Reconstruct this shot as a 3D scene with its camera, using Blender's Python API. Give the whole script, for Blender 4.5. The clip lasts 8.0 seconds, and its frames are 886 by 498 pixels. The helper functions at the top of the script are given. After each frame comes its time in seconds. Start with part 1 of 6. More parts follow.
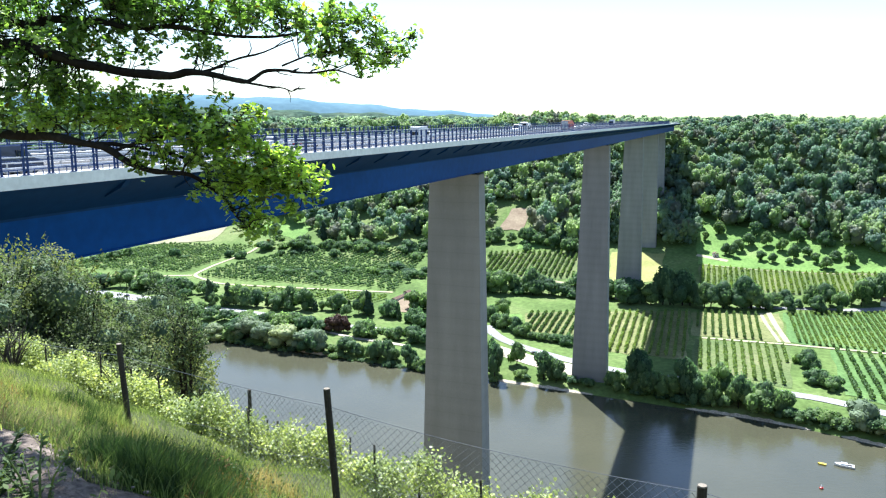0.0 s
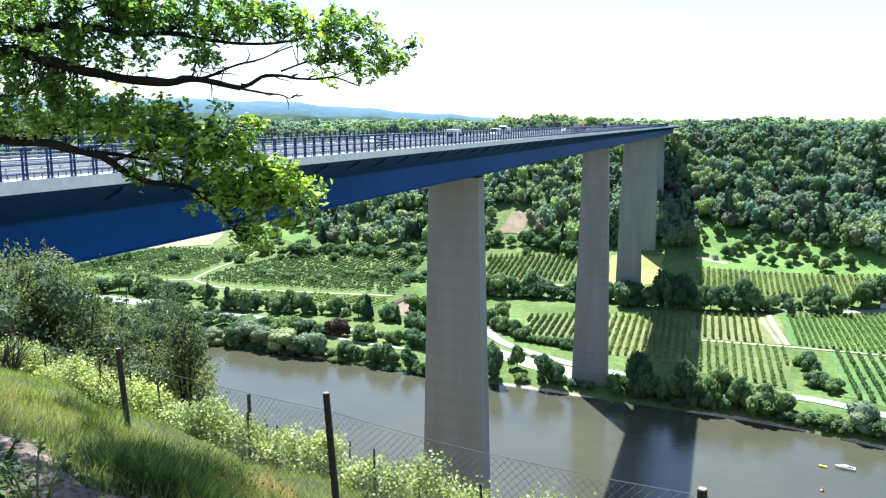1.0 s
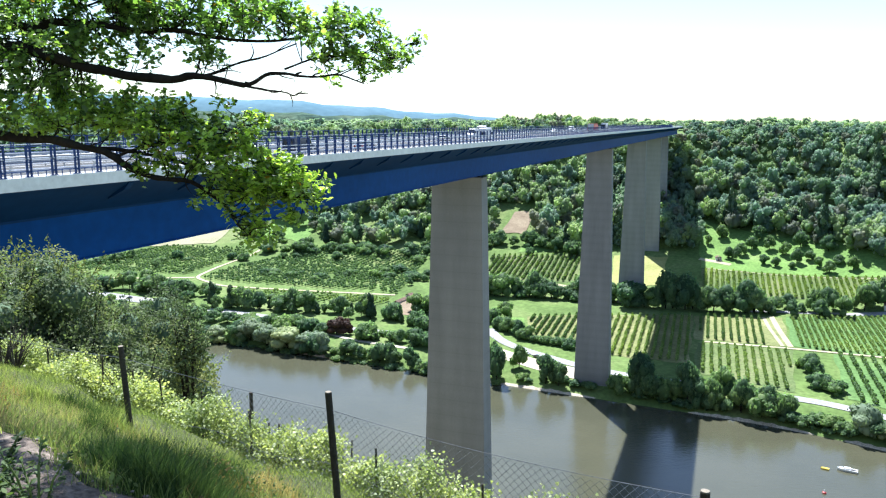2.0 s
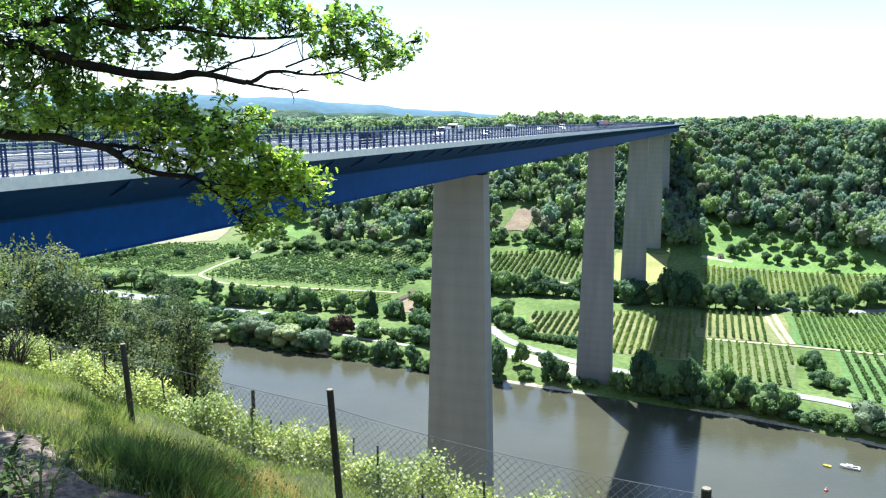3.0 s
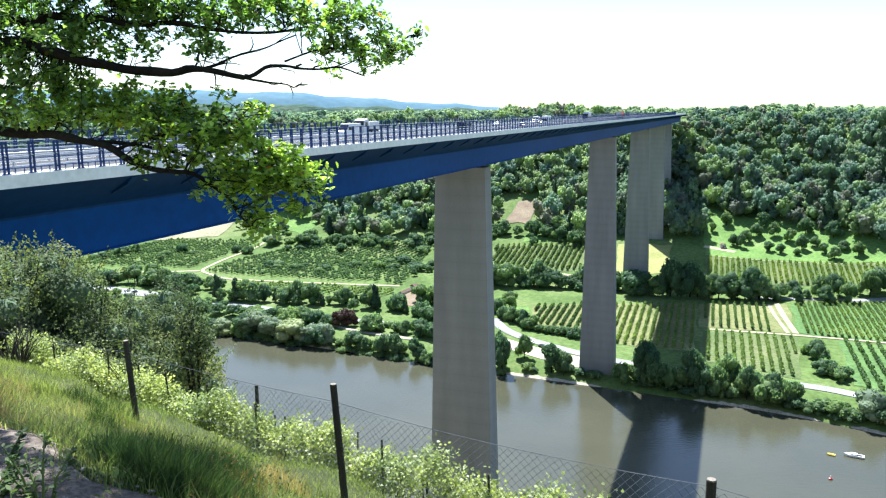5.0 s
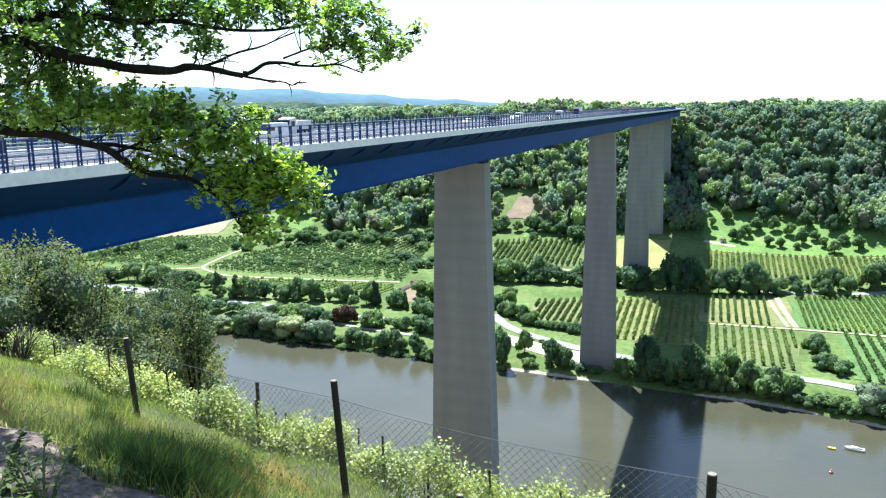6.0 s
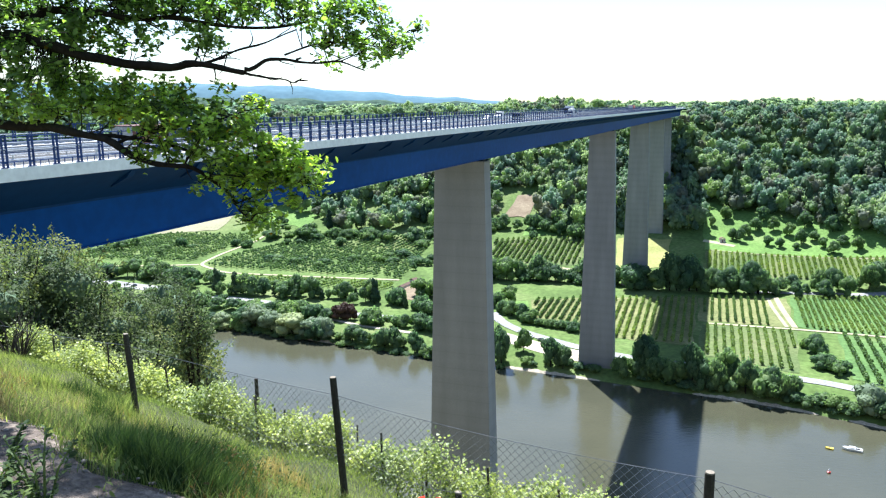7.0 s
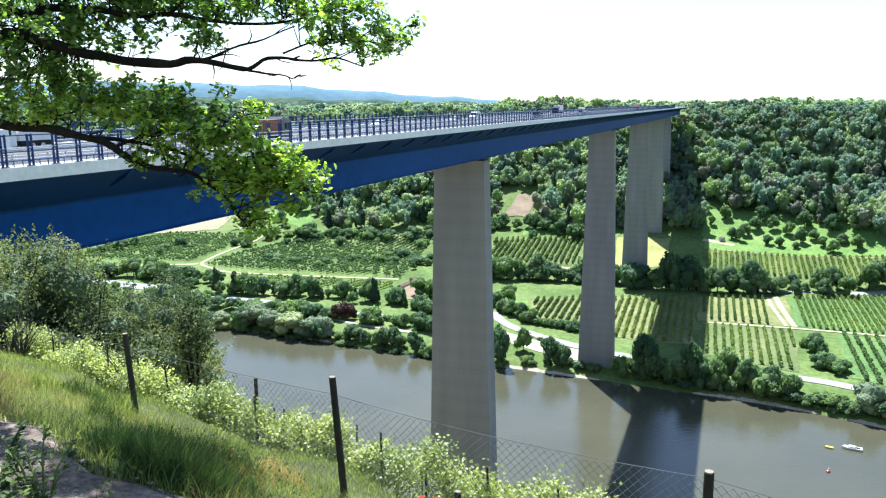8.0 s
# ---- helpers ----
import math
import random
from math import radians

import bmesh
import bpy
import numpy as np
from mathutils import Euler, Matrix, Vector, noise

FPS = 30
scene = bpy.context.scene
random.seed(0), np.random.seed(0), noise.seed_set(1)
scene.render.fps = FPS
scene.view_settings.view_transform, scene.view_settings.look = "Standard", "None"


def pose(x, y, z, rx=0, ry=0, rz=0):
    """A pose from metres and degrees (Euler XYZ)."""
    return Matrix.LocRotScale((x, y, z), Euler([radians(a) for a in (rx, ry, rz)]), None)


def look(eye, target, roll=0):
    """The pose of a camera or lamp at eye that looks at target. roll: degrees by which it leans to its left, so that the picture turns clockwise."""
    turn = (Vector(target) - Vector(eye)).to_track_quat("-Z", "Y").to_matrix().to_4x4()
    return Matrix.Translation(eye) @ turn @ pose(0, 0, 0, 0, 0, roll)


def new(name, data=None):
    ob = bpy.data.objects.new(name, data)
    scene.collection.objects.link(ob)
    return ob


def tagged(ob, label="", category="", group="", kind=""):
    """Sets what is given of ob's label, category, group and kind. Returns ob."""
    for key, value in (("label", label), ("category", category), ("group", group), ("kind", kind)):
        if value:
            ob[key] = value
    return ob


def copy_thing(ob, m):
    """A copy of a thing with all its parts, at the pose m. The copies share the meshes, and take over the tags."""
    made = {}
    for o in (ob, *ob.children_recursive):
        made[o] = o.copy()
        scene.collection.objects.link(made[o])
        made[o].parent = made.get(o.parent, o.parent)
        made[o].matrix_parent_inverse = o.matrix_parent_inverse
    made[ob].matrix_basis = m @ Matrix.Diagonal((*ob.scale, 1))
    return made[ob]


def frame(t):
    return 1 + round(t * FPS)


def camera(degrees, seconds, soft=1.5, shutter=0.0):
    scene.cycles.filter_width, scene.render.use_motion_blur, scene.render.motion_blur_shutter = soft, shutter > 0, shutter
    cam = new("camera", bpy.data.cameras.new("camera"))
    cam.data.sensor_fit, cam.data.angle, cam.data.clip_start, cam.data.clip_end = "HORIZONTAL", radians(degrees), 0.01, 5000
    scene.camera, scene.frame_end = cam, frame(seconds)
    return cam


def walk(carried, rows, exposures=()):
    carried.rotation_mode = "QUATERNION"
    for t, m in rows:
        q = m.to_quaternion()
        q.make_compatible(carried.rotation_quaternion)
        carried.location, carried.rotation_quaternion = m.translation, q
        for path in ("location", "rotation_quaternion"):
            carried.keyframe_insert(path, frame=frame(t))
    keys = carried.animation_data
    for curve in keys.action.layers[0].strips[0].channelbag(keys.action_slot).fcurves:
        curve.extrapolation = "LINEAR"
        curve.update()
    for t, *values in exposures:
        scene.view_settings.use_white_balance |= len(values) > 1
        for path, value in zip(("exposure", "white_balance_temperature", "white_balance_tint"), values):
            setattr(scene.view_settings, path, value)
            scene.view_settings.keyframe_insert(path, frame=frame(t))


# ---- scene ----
cam = camera(60.0, 8.0, soft=1.2)
EYE = 141.7
PATH = [
    (0, 0.0, 0.0, 0.0, 80.367, 0.0, 20.171),
    (0.5, 0.003, 0.003, 0.003, 80.554, 0.121, 20.068),
    (1, 0.004, 0.007, 0.001, 80.618, 0.171, 20.112),
    (1.5, -0.006, 0.02, 0.0, 80.621, -0.032, 20.237),
    (3, 0.0, 0.021, 0.003, 80.393, -0.081, 20.513),
    (3.5, -0.006, 0.027, 0.001, 80.232, 0.04, 20.56),
    (4, -0.005, 0.024, 0.002, 80.12, 0.253, 20.599),
    (4.5, -0.006, 0.036, 0.0, 80.016, 0.385, 20.601),
    (6, -0.006, 0.051, 0.001, 79.573, 0.848, 20.511),
    (6.5, -0.004, 0.044, -0.004, 79.454, 0.67, 20.552),
    (7, -0.005, 0.039, -0.003, 79.427, 0.51, 20.536),
    (7.5, -0.006, 0.045, -0.003, 79.419, 0.349, 20.545),
    (8, -0.002, 0.042, -0.001, 79.376, 0.541, 20.5),
]
walk(cam, [(t, pose(x, y, EYE + z, rx, ry, rz)) for t, x, y, z, rx, ry, rz in PATH], exposures=[(0.0, 1.53, 5900, 10), (3.0, 1.45, 5900, 10), (8.0, 1.47, 5900, 10)])

# ---- light ----
SUN_WAY = Vector((-0.297, 0.487, 1.0)).normalized()
world = bpy.data.worlds.new("world")
scene.world = world
world.use_nodes = True
wn = world.node_tree
sky = wn.nodes.new("ShaderNodeTexSky")
sky.sky_type = "NISHITA"
sky.sun_disc = False
sky.sun_elevation = radians(60.3)
sky.sun_rotation = math.atan2(SUN_WAY.x, SUN_WAY.y)
sky.altitude = 200
sky.air_density = 1.0
sky.dust_density = 0.6
sky.ozone_density = 1.0
wn.nodes["Background"].inputs["Strength"].default_value = 0.078
wn.links.new(sky.outputs["Color"], wn.nodes["Background"].inputs["Color"])
sun = new("sun", bpy.data.lights.new("sun", "SUN"))
sun.data.energy = 5.0
sun.data.angle = radians(0.53)
sun.data.color = (1.0, 0.985, 0.965)
sun.matrix_world = look(SUN_WAY * 500, (0, 0, 0))


# ---- materials ----
def base_material(name, rough=0.7, metal=0.0, spec=0.5):
    m = bpy.data.materials.new(name)
    m.use_nodes = True
    b = m.node_tree.nodes["Principled BSDF"]
    b.inputs["Roughness"].default_value = rough
    b.inputs["Metallic"].default_value = metal
    b.inputs["Specular IOR Level"].default_value = spec
    return m, m.node_tree, b


def noise_node(nt, scale, detail=4.0, stretch=None, rough=0.6):
    n = nt.nodes.new("ShaderNodeTexNoise")
    n.inputs["Scale"].default_value = scale
    n.inputs["Detail"].default_value = detail
    n.inputs["Roughness"].default_value = rough
    g = nt.nodes.new("ShaderNodeNewGeometry")
    if stretch:
        mp = nt.nodes.new("ShaderNodeMapping")
        mp.inputs["Scale"].default_value = stretch
        nt.links.new(g.outputs["Position"], mp.inputs["Vector"])
        nt.links.new(mp.outputs["Vector"], n.inputs["Vector"])
    else:
        nt.links.new(g.outputs["Position"], n.inputs["Vector"])
    return n.outputs["Fac"]


def ramp(nt, fac, stops):
    r = nt.nodes.new("ShaderNodeValToRGB")
    e = r.color_ramp.elements
    while len(e) < len(stops):
        e.new(0.5)
    for el, (p, c) in zip(e, stops):
        el.position = p
        el.color = (*c, 1)
    nt.links.new(fac, r.inputs["Fac"])
    return r.outputs["Color"]


def mix(nt, fac, a, b, mode="MIX"):
    n = nt.nodes.new("ShaderNodeMix")
    n.data_type = "RGBA"
    n.blend_type = mode
    for sock, v in ((n.inputs[0], fac), (n.inputs[6], a), (n.inputs[7], b)):
        if isinstance(v, (int, float)):
            sock.default_value = v
        elif isinstance(v, tuple):
            sock.default_value = (*v, 1)
        else:
            nt.links.new(v, sock)
    return n.outputs[2]


def bump(nt, b, height, strength, dist):
    n = nt.nodes.new("ShaderNodeBump")
    n.inputs["Strength"].default_value = strength
    n.inputs["Distance"].default_value = dist
    nt.links.new(height, n.inputs["Height"])
    nt.links.new(n.outputs["Normal"], b.inputs["Normal"])


def mottled(name, stops, scale, fine=None, rough=0.75, spec=0.3, metal=0.0, relief=0.0, dist=0.02, stretch=None, fine_amount=0.35):
    """A surface with large blotches and a finer grain."""
    m, nt, b = base_material(name, rough, metal, spec)
    big = noise_node(nt, scale, 5.0, stretch)
    col = ramp(nt, big, stops)
    if fine:
        f = noise_node(nt, fine, 3.0)
        g = ramp(nt, f, [(0.3, (1 - fine_amount,) * 3), (0.7, (1 + fine_amount * 0.4,) * 3)])
        col = mix(nt, 1.0, col, g, "MULTIPLY")
        if relief:
            bump(nt, b, f, relief, dist)
    nt.links.new(col, b.inputs["Base Color"])
    return m


def leafy(name, dark, light, glow, share=0.4, scale=0.05, rough=0.6, spec=0.12):
    """Foliage: varied from clump to clump and from place to place; light shines through the leaves."""
    m, nt, b = base_material(name, rough, 0.0, spec)
    g = nt.nodes.new("ShaderNodeNewGeometry")
    oi = nt.nodes.new("ShaderNodeObjectInfo")
    isl = ramp(nt, g.outputs["Random Per Island"], [(0.0, dark), (1.0, light)])
    place = ramp(nt, noise_node(nt, scale, 3.0), [(0.35, (0.68, 0.76, 0.76)), (0.65, (1.12, 1.12, 1.0))])
    col = mix(nt, 1.0, isl, place, "MULTIPLY")
    tone = ramp(nt, oi.outputs["Random"], [(0.0, (0.62, 0.72, 0.78)), (0.5, (1, 1, 1)), (1.0, (1.32, 1.24, 0.95))])
    col = mix(nt, 1.0, col, tone, "MULTIPLY")
    nt.links.new(col, b.inputs["Base Color"])
    tr = nt.nodes.new("ShaderNodeBsdfTranslucent")
    nt.links.new(mix(nt, 1.0, col, glow, "MULTIPLY"), tr.inputs["Color"])
    ms = nt.nodes.new("ShaderNodeMixShader")
    ms.inputs["Fac"].default_value = share
    nt.links.new(b.outputs[0], ms.inputs[1])
    nt.links.new(tr.outputs[0], ms.inputs[2])
    nt.links.new(ms.outputs[0], nt.nodes["Material Output"].inputs["Surface"])
    return m


M_MEADOW = mottled("meadow", [(0.3, (0.075, 0.12, 0.032)), (0.5, (0.12, 0.18, 0.05)), (0.72, (0.2, 0.23, 0.09))], 0.02, 0.35, 0.9, 0.1)
M_SLOPE = mottled("stony_vineyard_slope", [(0.3, (0.13, 0.13, 0.075)), (0.5, (0.17, 0.165, 0.1)), (0.72, (0.24, 0.21, 0.15))], 0.5, 9.0, 0.95, 0.1)
M_TURF = mottled("dark_turf", [(0.3, (0.055, 0.06, 0.03)), (0.5, (0.075, 0.085, 0.04)), (0.72, (0.12, 0.11, 0.065))], 0.9, 14.0, 0.95, 0.1, relief=0.5, dist=0.03)
M_SOIL = mottled("soil", [(0.3, (0.115, 0.088, 0.07)), (0.5, (0.19, 0.152, 0.122)), (0.7, (0.28, 0.23, 0.188))], 3.2, 30.0, 0.95, 0.1, relief=0.9, dist=0.03, fine_amount=0.5)
M_WATER, nt, b = base_material("river_water", 0.11, 0.0, 0.5)
nt.links.new(ramp(nt, noise_node(nt, 0.012, 4.0), [(0.3, (0.054, 0.055, 0.034)), (0.7, (0.077, 0.075, 0.047))]), b.inputs["Base Color"])
bump(nt, b, noise_node(nt, 0.7, 6.0, (0.6, 1.0, 1.0)), 0.3, 0.3)
M_CONCRETE = mottled("pier_concrete", [(0.3, (0.215, 0.213, 0.21)), (0.7, (0.29, 0.288, 0.284))], 0.16, 3.5, 0.85, 0.2, stretch=(1, 1, 0.14), fine_amount=0.07)
nt = M_CONCRETE.node_tree
b = nt.nodes["Principled BSDF"]
old = b.inputs["Base Color"].links[0].from_socket
wave = nt.nodes.new("ShaderNodeTexWave")
wave.bands_direction = "Z"
wave.inputs["Scale"].default_value = 0.075
wave.inputs["Distortion"].default_value = 0.15
g = nt.nodes.new("ShaderNodeNewGeometry")
nt.links.new(g.outputs["Position"], wave.inputs["Vector"])
joints = ramp(nt, wave.outputs["Fac"], [(0.0, (0.93, 0.93, 0.925)), (0.02, (0.99, 0.99, 0.99)), (0.6, (1.0, 1.0, 1.0)), (1.0, (1.03, 1.03, 1.03))])
nt.links.new(mix(nt, 1.0, old, joints, "MULTIPLY"), b.inputs["Base Color"])
M_BLUE = mottled("blue_steel_paint", [(0.3, (0.004, 0.047, 0.195)), (0.7, (0.0065, 0.064, 0.26))], 0.12, 0.8, 0.5, 0.06, fine_amount=0.15, stretch=(1, 0.3, 1))
# a darker blue than M_BLUE, for the soffit and its brackets
M_NAVY = mottled("navy_steel", [(0.3, (0.006, 0.032, 0.1)), (0.7, (0.01, 0.044, 0.135))], 0.12, 0.8, 0.6, 0.06, fine_amount=0.15, stretch=(1, 0.3, 1))
M_BLUE_RAIL = mottled("blue_rail_paint", [(0.3, (0.008, 0.032, 0.125)), (0.7, (0.013, 0.045, 0.175))], 0.6, 6.0, 0.45, 0.3, fine_amount=0.2)
M_FASCIA = mottled("pale_fascia_paint", [(0.3, (0.7, 0.74, 0.75)), (0.7, (0.8, 0.83, 0.83))], 0.15, 1.5, 0.6, 0.3, fine_amount=0.15)
M_ASPHALT = mottled("asphalt", [(0.3, (0.075, 0.074, 0.072)), (0.7, (0.115, 0.113, 0.108))], 0.2, 3.0, 0.95, 0.06, stretch=(1, 0.1, 1))
M_PALE_ROAD = mottled("pale_road", [(0.3, (0.25, 0.245, 0.235)), (0.7, (0.34, 0.335, 0.32))], 0.1, 1.0, 0.9, 0.2)
M_STEEL = mottled("galvanised_steel", [(0.3, (0.45, 0.47, 0.49)), (0.7, (0.58, 0.6, 0.62))], 0.8, 8.0, 0.4, 0.5, 0.6)
# wood leaf colours are paler and bluer, to include the haze over the valley
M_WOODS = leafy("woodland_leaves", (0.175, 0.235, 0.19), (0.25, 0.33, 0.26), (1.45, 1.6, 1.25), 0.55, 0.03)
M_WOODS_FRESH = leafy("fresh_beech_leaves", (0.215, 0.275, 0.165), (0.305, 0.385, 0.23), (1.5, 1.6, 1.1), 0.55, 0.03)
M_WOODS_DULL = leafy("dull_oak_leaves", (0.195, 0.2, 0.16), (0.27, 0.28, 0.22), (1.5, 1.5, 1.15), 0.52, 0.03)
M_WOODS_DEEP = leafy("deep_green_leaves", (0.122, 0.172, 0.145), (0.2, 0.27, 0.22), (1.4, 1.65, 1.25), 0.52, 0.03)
# shade between the leaves, painted as the colour of solid crown cores
M_SHADE = mottled("foliage_shade", [(0.3, (0.1, 0.152, 0.095)), (0.7, (0.17, 0.235, 0.14))], 0.4, 2.0, 0.9, 0.1)
M_BARK = mottled("bark", [(0.3, (0.016, 0.013, 0.011)), (0.7, (0.042, 0.036, 0.028))], 3.0, 30.0, 0.95, 0.1, relief=0.8, dist=0.01)


# ---- mesh helpers ----
def obj(name, bm, mats, parent=None, smooth=False):
    me = bpy.data.meshes.new(name)
    bm.to_mesh(me)
    bm.free()
    for m in mats if isinstance(mats, (list, tuple)) else [mats]:
        me.materials.append(m)
    if smooth:
        me.shade_smooth()
    ob = new(name, me)
    if parent:
        ob.parent = parent
    return ob


def part(name, bm, material, parent, label="", smooth=False):
    ob = obj(name, bm, material, parent, smooth)
    return tagged(ob, label) if label else ob


def raw(name, verts, faces, mats, slots=None, parent=None, smooth=False):
    me = bpy.data.meshes.new(name)
    verts = np.asarray(verts, dtype=np.float32)
    faces = np.asarray(faces, dtype=np.int32)
    me.vertices.add(len(verts))
    me.vertices.foreach_set("co", verts.ravel())
    k = faces.shape[1]
    me.loops.add(faces.size)
    me.loops.foreach_set("vertex_index", faces.ravel())
    me.polygons.add(len(faces))
    me.polygons.foreach_set("loop_start", np.arange(0, faces.size, k, dtype=np.int32))
    for m in mats if isinstance(mats, (list, tuple)) else [mats]:
        me.materials.append(m)
    if slots is not None:
        me.polygons.foreach_set("material_index", np.asarray(slots, dtype=np.int32))
    me.update(calc_edges=True)
    me.validate()
    if smooth:
        me.shade_smooth()
    ob = new(name, me)
    if parent:
        ob.parent = parent
    return ob


def box(bm, x0, x1, y0, y1, z0, z1, bevel=0.0):
    r = bmesh.ops.create_cube(bm, size=1.0)
    for v in r["verts"]:
        v.co = Vector((x0 + (v.co.x + 0.5) * (x1 - x0), y0 + (v.co.y + 0.5) * (y1 - y0), z0 + (v.co.z + 0.5) * (z1 - z0)))
    if bevel:
        es = list({e for v in r["verts"] for e in v.link_edges})
        bmesh.ops.bevel(bm, geom=es, offset=bevel, segments=2, affect="EDGES", profile=0.5)
    return r["verts"]


def boxed(*dims, bevel=0.0):
    bm = bmesh.new()
    box(bm, *dims, bevel=bevel)
    return bm


def rod(bm, a, b, r0, r1=None, n=6):
    a, b = Vector(a), Vector(b)
    r1 = r0 if r1 is None else r1
    q = (b - a).to_track_quat("Z", "Y").to_matrix()
    rings = []
    for p, r in ((a, r0), (b, r1)):
        rings.append([bm.verts.new(p + q @ Vector((math.cos(k * math.tau / n) * r, math.sin(k * math.tau / n) * r, 0))) for k in range(n)])
    for k in range(n):
        bm.faces.new((rings[0][k], rings[0][(k + 1) % n], rings[1][(k + 1) % n], rings[1][k]))
    bm.faces.new(rings[0][::-1])
    bm.faces.new(rings[1])


def tube(bm, pts, radii, n=7):
    """A tapered tube along a line of points."""
    pts = [Vector(p) for p in pts]
    rings = []
    for i, p in enumerate(pts):
        d = (pts[min(i + 1, len(pts) - 1)] - pts[max(i - 1, 0)])
        q = d.to_track_quat("Z", "Y").to_matrix()
        rings.append([bm.verts.new(p + q @ Vector((math.cos(k * math.tau / n), math.sin(k * math.tau / n), 0)) * radii[i]) for k in range(n)])
    for a, b in zip(rings, rings[1:]):
        for k in range(n):
            bm.faces.new((a[k], a[(k + 1) % n], b[(k + 1) % n], b[k]))
    bm.faces.new(rings[0][::-1])
    bm.faces.new(rings[-1])


# ---- the lie of the land ----
def bank(x):
    return 379 - 0.075 * x - 0.002 * np.maximum(x, 0) ** 2 * (x < 150) - 45.0 * (x >= 150)


FAR_Y = [0, 376, 379, 382, 396, 402, 470, 600, 645, 689, 764, 830, 870, 1000, 1500, 5000]
FAR_Z = [-3, -3, -0.4, 1.2, 4.6, 5.6, 8, 12, 20, 30, 62, 124, 131, 133, 134, 130]
NEAR_P = [-300, -60, -12, -4, -1.2, 0.3, 1.9, 2.6, 4.2, 6, 7.2, 9, 20, 190, 200, 210, 5000]
NEAR_Z = [40, 25, 4.2, 0.6, -1.2, -1.62, -1.74, -2.28, -3.43, -4.42, -4.98, -6.75, -15.2, -139.5, -142, -144.7, -144.7]


def lump(x, y):
    return (np.sin(x * 0.013 + 1.3) * np.cos(y * 0.011 + 0.4) + 0.6 * np.sin(x * 0.031 + y * 0.023))


def height(x, y):
    x, y = np.asarray(x, float), np.asarray(y, float)
    yy = y - (bank(x) - 379)
    far = np.interp(yy, FAR_Y, FAR_Z)
    far = far + lump(x, y) * np.clip((yy - 620) / 150, 0, 1) * 4
    p = 0.258 * x + 0.966 * y
    near = EYE + np.interp(p, NEAR_P, NEAR_Z)
    q = np.clip((np.hypot(x, y) - 1) / 6, 0, 1)
    near = near + 0.05 * q * (np.sin(x * 2.1 + 0.7 * y) + np.sin(y * 1.7 - 1.3 * x) + 0.7 * np.sin(3.9 * x + 3.1 * y))
    # the steep bank on the far left rises a little beside the fence
    near = near + np.clip(-(x + 7) / 14, 0, 1) * 0.1 * np.clip(1 - p / 40, 0, 1)
    return np.maximum(far, near)


def ground_z(x, y):
    return float(height(x, y))


def build_ground():
    rings = np.concatenate([[0.001, 0.2], np.arange(0.4, 14, 0.22), np.geomspace(14, 330, 70), np.arange(334, 930, 4.0), np.geomspace(940, 4900, 45)])
    a0, a1 = radians(20.17 - 38), radians(20.17 + 38)
    ang = np.concatenate([np.linspace(a0, a1, 300), np.linspace(a1, a0 + math.tau, 60)[1:-1]])
    R, A = np.meshgrid(rings, ang, indexing="ij")
    X, Y = -R * np.sin(A), R * np.cos(A)
    Z = height(X, Y)
    nr, na = X.shape
    verts = np.stack([X.ravel(), Y.ravel(), Z.ravel()], 1)
    i, j = np.meshgrid(np.arange(nr - 1), np.arange(na), indexing="ij")
    k = (j + 1) % na
    faces = np.stack([(i * na + j).ravel(), ((i + 1) * na + j).ravel(), ((i + 1) * na + k).ravel(), (i * na + k).ravel()], 1)
    mid = verts[faces].mean(1)
    down = 0.258 * mid[:, 0] + 0.966 * mid[:, 1]
    slope = (down < 200).astype(int) + (down < 8.5)
    ob = raw("ground", verts, faces, [M_MEADOW, M_SLOPE, M_TURF], slope, smooth=True)
    return tagged(ob, "green valley and hillside ground with meadows", "ground", kind="structure")


build_ground()
water = raw("water", [(-4000, -400, 0), (3000, -400, 0), (3000, 440, 0), (-4000, 700, 0)], [(0, 1, 2, 3)], M_WATER)
tagged(water, "brown rippled river water", "river", kind="structure")

# ---- the bridge ----
BX, DECK = -62.34, EYE - 4.03
B0, B1 = -60.0, 830.0
PIERS = [(177.3, 30.0), (396.1, 5.0), (562.0, 8.0), (689.0, 28.0), (764.0, 58.0)]
bridge = tagged(new("bridge"), "long blue steel girder motorway bridge on tall concrete piers", "bridge")
bridge.location = (BX, 0, 0)


def deck_slab():
    bm = bmesh.new()
    box(bm, -14.6, 14.6, B0, B1, DECK - 0.75, DECK - 0.35)
    return part("deck_slab", bm, M_ASPHALT, bridge, "grey asphalt carriageway slab")


def prism(bm, profile, y0, y1):
    """A bar of the given cross-section along the bridge."""
    a = [bm.verts.new((x, y0, z)) for x, z in profile]
    b = [bm.verts.new((x, y1, z)) for x, z in profile]
    n = len(profile)
    for k in range(n):
        bm.faces.new((a[k], a[(k + 1) % n], b[(k + 1) % n], b[k]))
    bm.faces.new(a[::-1])
    bm.faces.new(b)
    bmesh.ops.recalc_face_normals(bm, faces=bm.faces[:])


